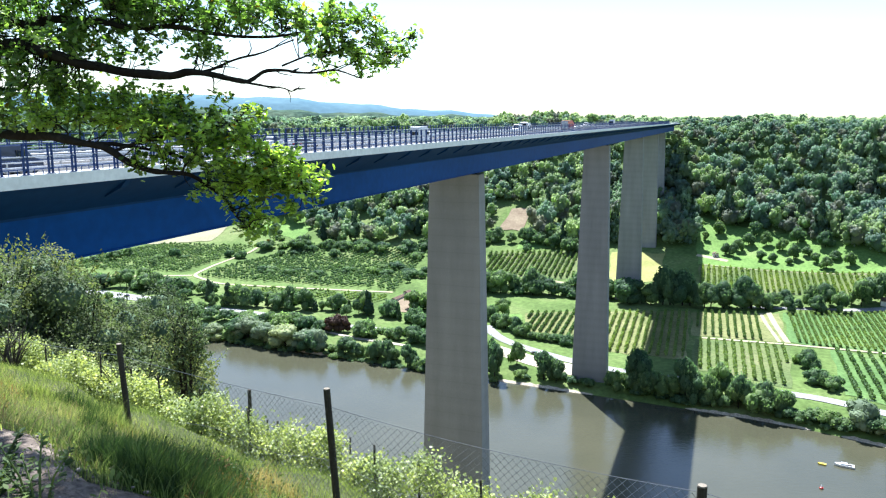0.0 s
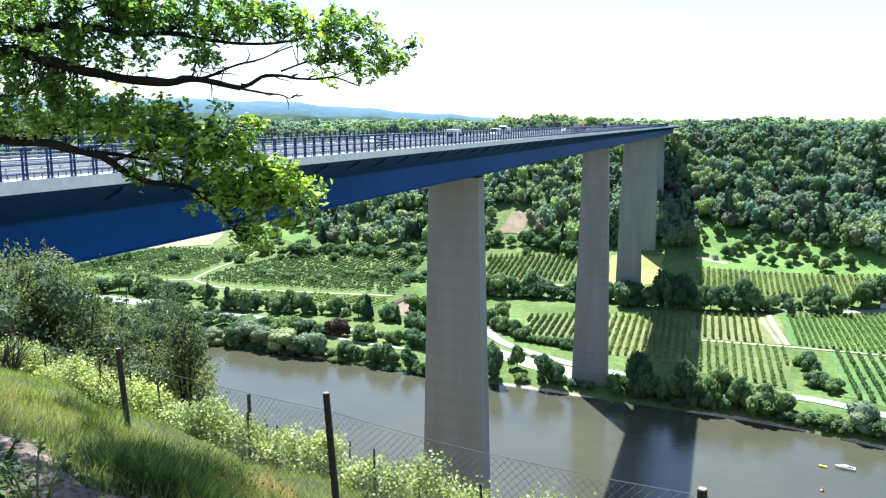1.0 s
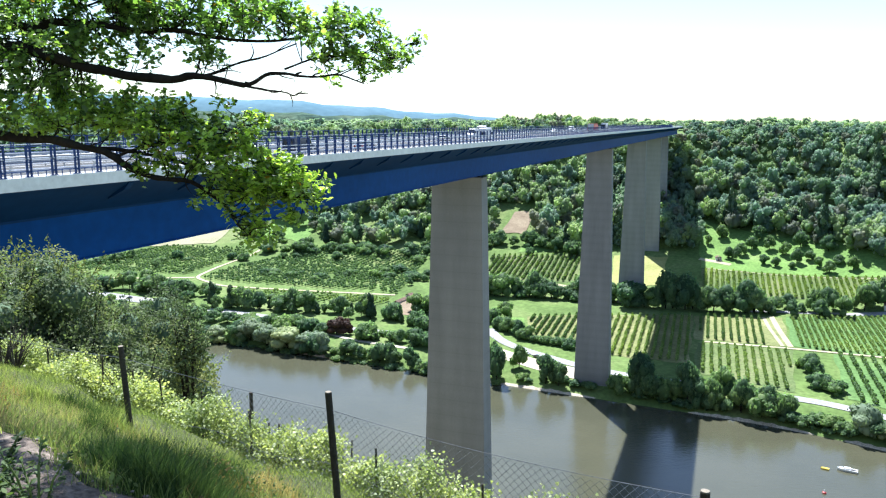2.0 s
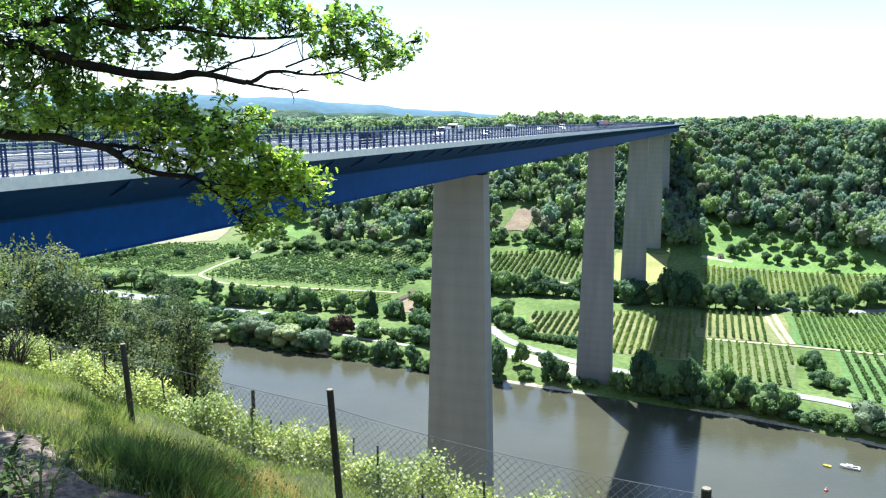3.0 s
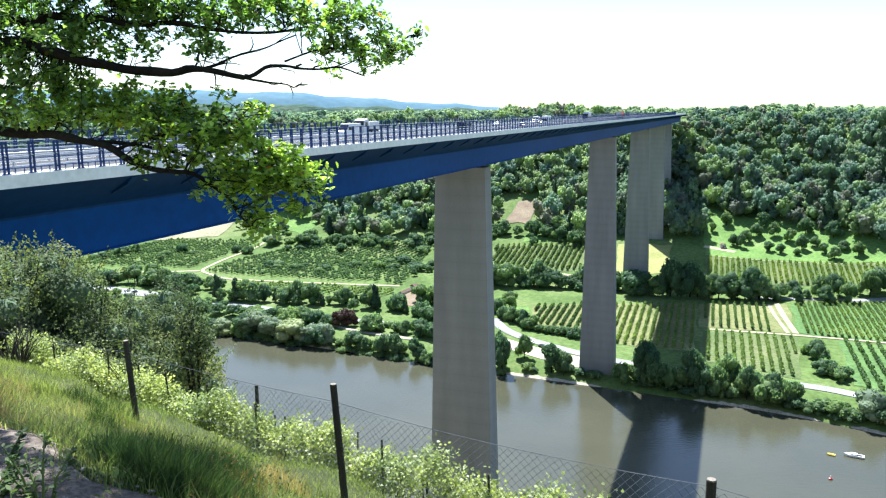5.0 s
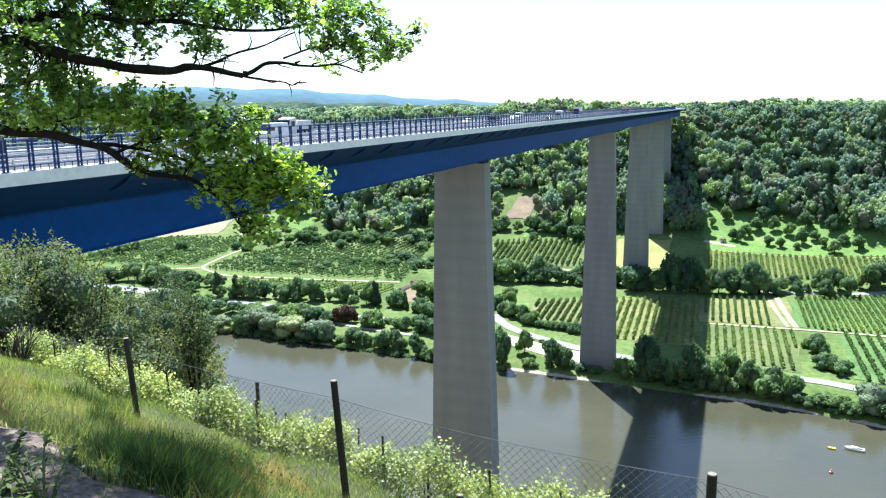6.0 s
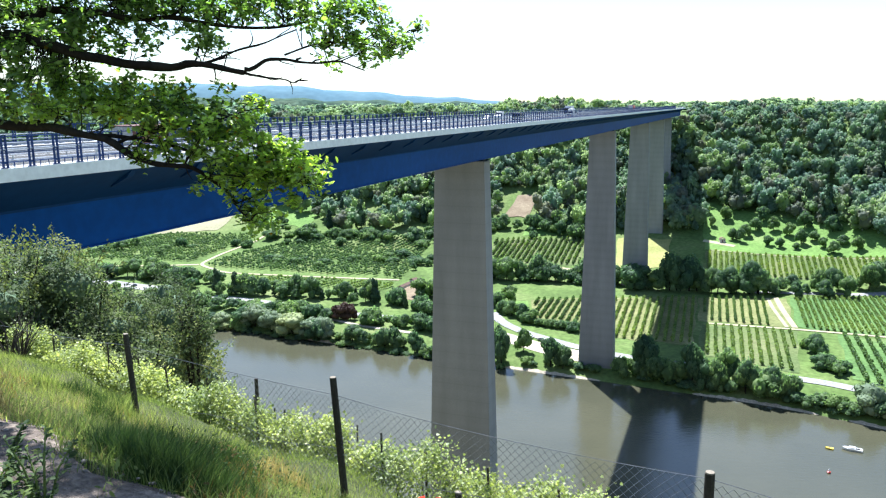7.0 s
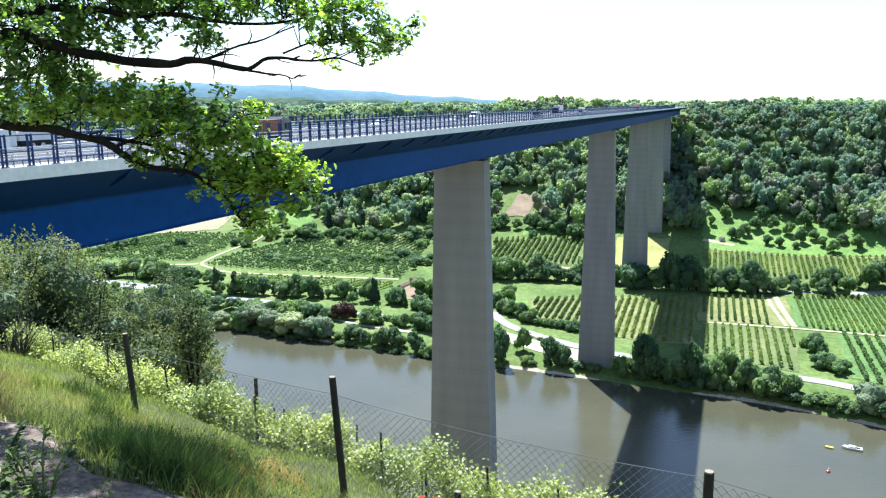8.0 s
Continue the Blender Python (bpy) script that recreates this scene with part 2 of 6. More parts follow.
deck_slab()
for side in (1, -1):
    bm = bmesh.new()
    prism(bm, [(side * x, DECK + z) for x, z in ((15.25, -0.95), (15.25, 0.0), (14.6, 0.0), (14.6, -0.75), (14.95, -0.95))], B0, B1)
    part("fascia", bm, M_FASCIA, bridge, "pale grey-green edge beam")
GT, GB = DECK - 0.95, EYE - 11.75
SEAM = DECK - 3.77
for side in (1, -1):
    bm = bmesh.new()
    prism(bm, [(side * 10.25, SEAM), (side * 10.0, SEAM), (side * 10.0, GB), (side * 10.25, GB)], B0, B1)
    part("girder_web", bm, M_BLUE, bridge, "blue painted steel girder side")
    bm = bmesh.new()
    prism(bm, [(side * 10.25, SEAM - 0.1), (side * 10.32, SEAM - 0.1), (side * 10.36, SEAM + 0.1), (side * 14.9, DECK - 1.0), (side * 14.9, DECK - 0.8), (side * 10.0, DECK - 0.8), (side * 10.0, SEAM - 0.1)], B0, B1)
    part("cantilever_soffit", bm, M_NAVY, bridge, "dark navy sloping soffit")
bm = bmesh.new()
box(bm, -10.45, 10.45, B0, B1, GB - 0.12, GB)
part("bottom_flange", bm, M_BLUE, bridge)
for s, base in PIERS:
    bm = bmesh.new()
    top = GB - 1.6
    k = (top - base)
    vs = box(bm, -6.4, 6.4, s, s + 4.7, base - 6, top)
    for v in vs:
        if v.co.z < top - 1:
            v.co.x += math.copysign(k * 0.024, v.co.x)
            v.co.y += k * (0.02 if v.co.y > s + 2 else -0.006)
    part("pier", bm, M_CONCRETE, bridge, "tall tapering grey concrete pier")

# ---- more materials ----
M_PALE_CONC = mottled("pale_concrete", [(0.3, (0.36, 0.35, 0.33)), (0.7, (0.47, 0.46, 0.43))], 0.5, 4.0, 0.85, 0.2, fine_amount=0.2)
M_WHITE = mottled("white_paint", [(0.3, (0.72, 0.72, 0.7)), (0.7, (0.84, 0.84, 0.82))], 1.0, 12.0, 0.4, 0.5, fine_amount=0.1)
M_DARK = mottled("dark_rubber", [(0.3, (0.012, 0.012, 0.013)), (0.7, (0.03, 0.03, 0.032))], 1.0, 9.0, 0.7, 0.3)
M_GLASS = mottled("dark_tinted_glass", [(0.3, (0.012, 0.016, 0.02)), (0.7, (0.025, 0.03, 0.036))], 0.4, None, 0.06, 0.8)
M_RED = mottled("red_paint", [(0.3, (0.42, 0.025, 0.02)), (0.7, (0.55, 0.04, 0.03))], 0.8, 8.0, 0.35, 0.5, fine_amount=0.12)
M_CARBLUE = mottled("dark_blue_car_paint", [(0.3, (0.015, 0.03, 0.07)), (0.7, (0.025, 0.045, 0.1))], 0.8, 8.0, 0.2, 0.6, fine_amount=0.1)
M_CARGREY = mottled("grey_car_paint", [(0.3, (0.08, 0.085, 0.09)), (0.7, (0.13, 0.135, 0.14))], 0.8, 8.0, 0.22, 0.6, fine_amount=0.1)
M_BROWN = mottled("red_brown_tarpaulin", [(0.3, (0.13, 0.05, 0.035)), (0.7, (0.22, 0.09, 0.06))], 0.8, 6.0, 0.6, 0.3, fine_amount=0.2)
M_YELLOW = mottled("yellow_paint", [(0.3, (0.6, 0.45, 0.04)), (0.7, (0.72, 0.56, 0.08))], 1.0, 9.0, 0.4, 0.4, fine_amount=0.1)
M_GRASS_FIELD = mottled("bright_meadow", [(0.3, (0.078, 0.15, 0.048)), (0.55, (0.115, 0.2, 0.064)), (0.75, (0.17, 0.235, 0.085))], 0.03, 0.5, 0.9, 0.1)
M_FRESH_MEADOW = mottled("fresh_meadow", [(0.3, (0.11, 0.195, 0.05)), (0.55, (0.155, 0.26, 0.066)), (0.75, (0.22, 0.3, 0.1))], 0.03, 0.5, 0.9, 0.1)
M_VINE_FLOOR = mottled("vineyard_floor", [(0.3, (0.09, 0.135, 0.048)), (0.55, (0.14, 0.175, 0.068)), (0.75, (0.215, 0.215, 0.11))], 0.03, 0.6, 0.95, 0.1)
M_DRY_LANES = mottled("dry_grass_lanes", [(0.3, (0.14, 0.165, 0.062)), (0.55, (0.21, 0.22, 0.09)), (0.75, (0.3, 0.285, 0.14))], 0.05, 0.6, 0.95, 0.1)
M_STRAW = mottled("dry_straw_field", [(0.3, (0.33, 0.29, 0.18)), (0.7, (0.44, 0.4, 0.26))], 0.05, 0.6, 0.95, 0.1, fine_amount=0.2)
M_STUBBLE = mottled("dry_stubble", [(0.3, (0.25, 0.235, 0.14)), (0.7, (0.33, 0.31, 0.195))], 0.04, 0.5, 0.95, 0.1, fine_amount=0.25)
M_HAY = mottled("mown_yellow_meadow", [(0.3, (0.24, 0.25, 0.08)), (0.7, (0.34, 0.33, 0.13))], 0.06, 0.6, 0.95, 0.1, fine_amount=0.25)
M_EARTH = mottled("bare_earth", [(0.3, (0.2, 0.15, 0.1)), (0.7, (0.31, 0.25, 0.165))], 0.08, 0.9, 0.95, 0.1)
M_STONE = mottled("pale_shore_stone", [(0.3, (0.38, 0.32, 0.24)), (0.7, (0.62, 0.54, 0.42))], 0.25, 1.2, 0.95, 0.1, fine_amount=0.4)
M_ROOF = mottled("red_brown_roof", [(0.3, (0.11, 0.07, 0.052)), (0.7, (0.19, 0.125, 0.095))], 0.4, 4.0, 0.85, 0.2)
M_WALL = mottled("pale_render", [(0.3, (0.55, 0.52, 0.46)), (0.7, (0.68, 0.65, 0.6))], 0.4, 4.0, 0.9, 0.2, fine_amount=0.15)
M_BANK = leafy("bank_tree_leaves", (0.085, 0.14, 0.075), (0.22, 0.3, 0.155), (1.35, 1.6, 0.95), 0.52, 0.03)
M_WILLOW = leafy("willow_leaves", (0.2, 0.245, 0.15), (0.32, 0.37, 0.235), (1.1, 1.2, 0.7), 0.3, 0.03)
M_PURPLE = leafy("copper_leaves", (0.03, 0.02, 0.02), (0.075, 0.045, 0.04), (1.2, 0.8, 0.7), 0.25, 0.03)
M_CONIFER = leafy("dark_conifer_needles", (0.03, 0.055, 0.035), (0.06, 0.1, 0.06), (1, 1.1, 0.7), 0.15, 0.03)
M_VINE = leafy("vine_rows", (0.14, 0.2, 0.075), (0.25, 0.33, 0.13), (1.2, 1.3, 0.5), 0.4, 0.03)
M_ORCHARD = leafy("orchard_leaves", (0.12, 0.18, 0.07), (0.26, 0.34, 0.14), (1.1, 1.25, 0.6), 0.45, 0.05)
M_BUSH = leafy("hedge_leaves", (0.09, 0.108, 0.05), (0.255, 0.28, 0.128), (1.05, 1.2, 0.75), 0.42, 0.35)
M_GRASS = leafy("grass_blades", (0.06, 0.097, 0.034), (0.36, 0.405, 0.165), (1.2, 1.25, 0.65), 0.55, 0.6)
M_DRYGRASS = leafy("dry_grass_blades", (0.3, 0.24, 0.12), (0.52, 0.46, 0.26), (1.1, 1.0, 0.7), 0.5, 0.6)
M_VINELEAF = leafy("young_vine_leaves", (0.24, 0.285, 0.095), (0.9, 0.86, 0.45), (1.2, 1.22, 0.55), 0.46, 0.8, rough=0.45, spec=0.25)
# the near-black end of the oak colours stands for leaves in shadow
M_OAK = leafy("oak_leaves", (0.02, 0.05, 0.018), (0.46, 0.58, 0.18), (1.35, 1.6, 0.55), 0.52, 1.2, rough=0.33, spec=0.6)
M_OLDLEAF = leafy("yellowed_oak_leaves", (0.3, 0.2, 0.03), (0.45, 0.3, 0.05), (1.3, 1.0, 0.4), 0.5, 1.2)
M_POST = mottled("weathered_dark_timber", [(0.3, (0.035, 0.03, 0.024)), (0.7, (0.09, 0.078, 0.06))], 4.0, 40.0, 0.9, 0.2, relief=0.6, dist=0.004, stretch=(1, 1, 0.12))
M_POST_TOP = mottled("sawn_timber_end", [(0.3, (0.2, 0.17, 0.13)), (0.7, (0.3, 0.26, 0.2))], 8.0, 60.0, 0.9, 0.2)
M_WIRE = mottled("zinc_wire", [(0.3, (0.12, 0.125, 0.13)), (0.7, (0.24, 0.245, 0.25))], 3.0, 30.0, 0.45, 0.5, 0.7)
M_RUST = leafy("rust_brown_herb", (0.2, 0.12, 0.05), (0.42, 0.27, 0.12), (1.2, 1.0, 0.6), 0.45, 0.6)
M_POPPY = leafy("poppy_petals", (0.5, 0.03, 0.015), (0.65, 0.05, 0.02), (1.2, 0.8, 0.8), 0.4, 2.0)
# the haze of distance is mixed into both ridge colours
M_HAZE1 = mottled("far_ridge_painted_haze", [(0.3, (0.05, 0.085, 0.07)), (0.5, (0.075, 0.115, 0.082)), (0.68, (0.125, 0.16, 0.105))], 0.006, 0.05, 1.0, 0.0, fine_amount=0.6)
M_HAZE2 = mottled("farther_ridge_painted_haze", [(0.3, (0.095, 0.165, 0.205)), (0.7, (0.125, 0.2, 0.235))], 0.004, 0.02, 1.0, 0.0, fine_amount=0.15)

# ---- bridge fittings ----
NEAR_SIDE = 15.25


def mesh_from(bm, name, mat, smooth=False):
    me = bpy.data.meshes.new(name)
    bm.to_mesh(me)
    bm.free()
    me.materials.append(mat)
    if smooth:
        me.shade_smooth()
    return me


def pieces(name, me, parent, places):
    """Alike parts that share one mesh."""
    for m in places:
        ob = new(name, me)
        ob.parent = parent
        ob.matrix_basis = m


def post_mesh():
    bm = bmesh.new()
    box(bm, -0.07, 0.07, -0.22, -0.12, 0.0, 2.28)
    box(bm, -0.07, 0.07, 0.12, 0.22, 0.0, 2.28)
    for z in (0.3, 1.2, 2.12):
        box(bm, -0.04, 0.04, -0.12, 0.12, z, z + 0.1)
    box(bm, -0.17, 0.12, -0.3, 0.3, -0.02, 0.05)
    return mesh_from(bm, "railing_post", M_BLUE_RAIL)


def railing(side, label):
    rail = tagged(new("bridge_railing"), label, "railing", group="bridge railings")
    rail.location = (BX + side * (NEAR_SIDE - 0.35), 0, DECK)
    post = post_mesh()
    ys = [33.0 + 2.2 * k for k in range(300)]
    pieces("post", post, rail, [pose(0, y, 0) for y in ys])
    for z, r, name in ((2.2, 0.045, "top_rail"), (1.3, 0.06, "hand_rail"), (1.05, 0.03, "middle_rail"), (0.42, 0.04, "bottom_rail")):
        bm = bmesh.new()
        rod(bm, (0, B0 + 5, z), (0, B1 - 5, z), r, r, 6)
        part(name, bm, M_STEEL if name == "hand_rail" else M_BLUE_RAIL, rail)
    bm = bmesh.new()
    y = 33.0
    while y < 520:
        for dy in (0.73, 1.47):
            box(bm, -0.025, 0.025, y + dy - 0.025, y + dy + 0.025, 0, 0.42)
        y += 2.2
    tagged(part("short_baluster", bm, M_BLUE_RAIL, rail), kind="stuff")
    return rail


railing(1, "blue steel railing with paired posts along the deck edge")
railing(-1, "blue steel railing with paired posts on the far deck edge")


def guardrail(x, label, two=False):
    g = tagged(new("guardrail"), label, "guardrail", group="crash barriers on the deck")
    g.location = (BX + x, 0, DECK - 0.35)
    bm = bmesh.new()
    prism(bm, [(0.0, 0.5), (0.06, 0.55), (0.0, 0.62), (0.0, 0.68), (0.06, 0.74), (0.0, 0.82), (-0.03, 0.82), (-0.03, 0.5)], B0, B1)
    part("beam", bm, M_STEEL, g)
    if two:
        bm = bmesh.new()
        rod(bm, (0, B0, 1.15), (0, B1, 1.15), 0.06, n=6)
        part("top_tube", bm, M_STEEL, g)
    me = mesh_from(boxed(-0.09, -0.03, -0.06, 0.06, 0, 0.9 if not two else 1.15), "post", M_STEEL)
    pieces("post", me, g, [pose(0, 30 + 4.0 * k, 0) for k in range(110)])
    return g


guardrail(12.9, "galvanised steel crash barrier beside the walkway", True)
guardrail(1.2, "galvanised steel crash barrier on the central reserve")
guardrail(-1.2, "galvanised steel crash barrier on the central reserve")
guardrail(-12.9, "galvanised steel crash barrier beside the far walkway", True)
for side in (1, -1):
    bm = bmesh.new()
    x0, x1 = sorted((side * 13.1, side * 14.6))
    box(bm, x0, x1, B0, B1, DECK - 0.352, DECK - 0.02)
    part("walkway", bm, M_PALE_CONC, bridge, "pale concrete service walkway")
bm = bmesh.new()
for x in (12.6, 1.9, -1.9, -12.6):
    box(bm, x - 0.1, x + 0.1, B0, B1, DECK - 0.352, DECK - 0.343)
part("edge_line", bm, M_WHITE, bridge, "white painted edge line")
bm = bmesh.new()
for x in (5.2, 8.9, -5.2, -8.9):
    y = 30.0
    while y < 500:
        box(bm, x - 0.08, x + 0.08, y, y + 5, DECK - 0.352, DECK - 0.343)
        y += 14
tagged(part("lane_dash", bm, M_WHITE, bridge, "white dashed lane line"), kind="stuff")

# brackets under the cantilever
bm = bmesh.new()
prof = [(12.4, DECK - 2.6), (12.4, DECK - 2.0), (14.6, DECK - 1.0), (14.8, DECK - 1.12), (14.2, DECK - 1.75)]
a = [bm.verts.new((x, -0.32, z)) for x, z in prof]
b = [bm.verts.new((x, 0.32, z)) for x, z in prof]
for k in range(len(prof)):
    bm.faces.new((a[k], a[(k + 1) % 5], b[(k + 1) % 5], b[k]))
bm.faces.new(a[::-1])
bm.faces.new(b)
bmesh.ops.recalc_face_normals(bm, faces=bm.faces[:])
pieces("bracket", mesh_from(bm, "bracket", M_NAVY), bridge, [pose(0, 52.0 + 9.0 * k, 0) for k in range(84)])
# bearings and the dark gap over each pier
for s, base in PIERS:
    for x in (-4.6, 4.6):
        bm = boxed(x - 0.9, x + 0.9, s + 1.4, s + 3.4, GB - 1.62, GB - 0.1, bevel=0.08)
        part("bearing", bm, M_DARK, bridge, "dark steel bearing")

# ---- roads, tracks and fields of the valley, laid on the ground ----
def drape(name, X, Y, lift, mat, label, category):
    Z = height(X, Y) + lift
    nr, na = X.shape
    i, j = np.meshgrid(np.arange(nr - 1), np.arange(na - 1), indexing="ij")
    f = np.stack([(i * na + j).ravel(), ((i + 1) * na + j).ravel(), ((i + 1) * na + j + 1).ravel(), (i * na + j + 1).ravel()], 1)
    ob = raw(name, np.stack([X.ravel(), Y.ravel(), Z.ravel()], 1), f[:, ::-1], mat, smooth=True)
    return tagged(ob, label, category, kind="structure")


def strip(name, line, width, lift, mat, label, category="road"):
    pts = [Vector((x, y)) for x, y in line]
    fine = []
    for a, b in zip(pts, pts[1:]):
        n = max(2, int((b - a).length / 4))
        fine += [a.lerp(b, k / n) for k in range(n)]
    fine.append(pts[-1])
    for _ in range(6):
        fine = [fine[0]] + [(a + b * 2 + c) / 4 for a, b, c in zip(fine, fine[1:], fine[2:])] + [fine[-1]]
    X, Y = [], []
    for k, p in enumerate(fine):
        d = (fine[min(k + 1, len(fine) - 1)] - fine[max(k - 1, 0)]).normalized()
        n = Vector((-d.y, d.x))
        X.append([p.x + n.x * width * (s / 4 - 0.5) for s in range(5)])
        Y.append([p.y + n.y * width * (s / 4 - 0.5) for s in range(5)])
    return drape(name, np.array(X), np.array(Y), lift, mat, label, category)


def field(name, quad, lift, mat, label, category="field"):
    """A patch between four corners: a, b along one side, c, d along the other."""
    a, b, c, d = [np.array(q, float) for q in quad]
    u, v = np.linspace(0, 1, 36), np.linspace(0, 1, 36)
    U, V = np.meshgrid(u, v, indexing="ij")
    P = (a[None, None] * ((1 - U) * (1 - V))[..., None] + b * (U * (1 - V))[..., None] + d * ((1 - U) * V)[..., None] + c * (U * V)[..., None])
    W = 1.2 * np.sin(P[..., 0] * 0.3 + P[..., 1] * 0.17)
    return drape(name, P[..., 0] + W * 0.5, P[..., 1] + W, lift, mat, label, category)


strip("road", [(-142, 468), (-128, 447), (-110, 434), (-76, 418), (-47, 410), (24, 405), (50, 402), (77, 391), (140, 355), (230, 318)], 7.0, 0.3, M_PALE_ROAD, "pale asphalt riverside road")
strip("road", [(-136, 450), (-152, 446), (-179, 442), (-218, 439), (-244, 441), (-290, 447), (-330, 450), (-385, 449), (-437, 457), (-600, 470)], 7.0, 0.3, M_PALE_ROAD, "pale asphalt road behind the bank trees")
strip("pavement", [(-124, 425), (-94, 411), (-64, 404)], 13, 0.2, M_STONE, "pale gravel lay-by beside the road", "lay-by")
strip("track", [(-245, 427), (-230, 423), (-211, 418), (-195, 417), (-175, 415)], 3.0, 0.3, M_STONE, "pale riverside footpath behind the bank trees", "track")
strip("road", [(20, 566), (63, 574), (107, 580), (200, 590)], 6.0, 0.3, M_PALE_ROAD, "grey country road behind the vineyard")
strip("track", [(-8, 484), (43, 486), (92, 484), (160, 470)], 2.6, 0.35, M_STRAW, "pale dirt track between vine fields", "track")
strip("track", [(-436, 662), (-434, 611), (-432, 572), (-425, 532), (-385, 513), (-342, 517), (-298, 522), (-236, 530)], 3.2, 0.35, M_STRAW, "pale dirt track beside the orchard", "track")
strip("track", [(-425, 532), (-455, 520), (-500, 505)], 3.5, 0.33, M_STRAW, "pale dirt track beside the orchard", "track")
for x0, x1 in ((-122, -58), (-12, 44), (-240, -204), (-335, -300), (56, 76)):
    t = np.linspace(0, 1, 60)
    xs = x0 + (x1 - x0) * t
    wide = (0.4 + 2.5 * np.sqrt(np.sin(math.pi * t))) * (0.75 + 0.25 * np.sin(xs * 0.9) * np.sin(xs * 0.37 + 1))
    across = np.linspace(-0.35, 0.65, 6)
    drape("shore", np.repeat(xs[:, None], 6, 1), bank(xs)[:, None] + 0.9 + wide[:, None] * across[None], 0.12, M_STONE, "pale stony river shore", "shore")
field("field_1", [(-14, 488), (41, 490), (40, 556), (-16, 541)], 0.2, M_DRY_LANES, "vineyard ground with pale grass lanes")
field("field_2", [(42, 490), (150, 480), (170, 590), (42, 558)], 0.2, M_GRASS_FIELD, "vineyard ground with green lanes")
field("field_3", [(-12, 425), (38, 412), (42, 482), (-12, 480)], 0.2, M_VINE_FLOOR, "vineyard ground with pale grass lanes")
field("field_4", [(62, 410), (130, 380), (150, 470), (63, 482)], 0.2, M_GRASS_FIELD, "vineyard ground with green lanes")
field("field_5", [(-72, 440), (-15, 440), (-17, 545), (-84, 520)], 0.2, M_DRY_LANES, "vineyard ground under the bridge")
field("field_6", [(-116, 462), (-76, 458), (-84, 523), (-124, 505)], 0.2, M_DRY_LANES, "vineyard ground with pale grass lanes")
field("field_7", [(-14, 606), (160, 600), (160, 640), (-16, 655)], 0.2, M_VINE_FLOOR, "sloping vineyard ground")
field("field_8", [(-17, 657), (160, 640), (160, 668), (-24, 752)], 0.25, M_FRESH_MEADOW, "bright green sloping meadow")
field("field_9", [(-84, 610), (-45, 616), (-45, 676), (-90, 676)], 0.25, M_HAY, "mown yellow meadow under the bridge")
field("field_10", [(-188, 604), (-110, 612), (-119, 678), (-200, 664)], 0.2, M_VINE_FLOOR, "sloping vineyard ground")
field("field_11", [(-176, 590), (-106, 596), (-108, 604), (-174, 600)], 0.3, M_STRAW, "dry straw strip")
field("field_12", [(-205, 716), (-180, 714), (-183, 752), (-201, 754)], 0.6, M_EARTH, "bare brown earth clearing")
field("field_13", [(-600, 625), (-500, 660), (-512, 712), (-600, 690)], 0.4, M_STUBBLE, "pale dry stubble field")
field("field_14", [(-470, 690), (-405, 676), (-412, 745), (-470, 735)], 0.3, M_FRESH_MEADOW, "bright green meadow")
field("field_15", [(-221, 482), (-205, 480), (-212, 524), (-228, 526)], 0.3, M_EARTH, "pale bare earth yard")
field("field_16", [(-140, 470), (-118, 462), (-126, 500), (-142, 496)], 0.22, M_FRESH_MEADOW, "bright green meadow beside the road")
field("field_17", [(-176, 676), (-128, 684), (-140, 716), (-180, 712)], 0.3, M_FRESH_MEADOW, "bright green sloping meadow")
strip("track", [(-19, 676), (-4, 671), (6, 667)], 5.0, 0.4, M_STRAW, "pale bare ground beside the field hut", "track")
strip("track", [(-14, 656.5), (40, 650), (100, 643), (160, 637)], 0.9, 0.45, M_STRAW, "narrow pale track below the sloping meadow", "track")
strip("track", [(41, 489), (36, 525), (33, 556)], 3.4, 0.32, M_STRAW, "bare pale lane between vine rows", "track")
strip("track", [(36.5, 489), (30, 530), (28, 552)], 2.2, 0.32, M_STRAW, "bare pale lane between vine rows", "track")


# ---- rows of vines and orchard trees ----
def ico(sub):
    bm = bmesh.new()
    bmesh.ops.create_icosphere(bm, subdivisions=sub, radius=1.0)
    v = np.array([p.co[:] for p in bm.verts])
    f = np.array([[q.index for q in t.verts] for t in bm.faces])
    bm.free()
    return v, f


ICO1, ICO2 = ico(1), ico(2)


def tufts(rng, pos, nrm, size, ruffle=0.55):
    """Small four-cornered clumps of leaves at the points pos, facing about along nrm."""
    n = len(pos)
    nrm = nrm + rng.normal(0, ruffle, (n, 3))
    nrm /= np.linalg.norm(nrm, axis=1)[:, None] + 1e-9
    t = np.cross(nrm, rng.normal(0, 1, (n, 3)))
    t /= np.linalg.norm(t, axis=1)[:, None] + 1e-9
    s = np.cross(nrm, t)
    k = size * rng.uniform(0.6, 1.3, n)[:, None]
    a = pos + t * k + nrm * k * 0.15
    b = pos + s * k * rng.uniform(0.5, 1.0, n)[:, None]
    c = pos - t * k * rng.uniform(0.7, 1.1, n)[:, None] + nrm * k * 0.2
    d = pos - s * k * rng.uniform(0.5, 1.0, n)[:, None]
    v = np.stack([a, b, c, d], 1).reshape(-1, 3)
    i = np.arange(n)[:, None] * 4
    f = np.concatenate([i + [[0, 1, 2]], i + [[0, 2, 3]]], 0)
    return v, f


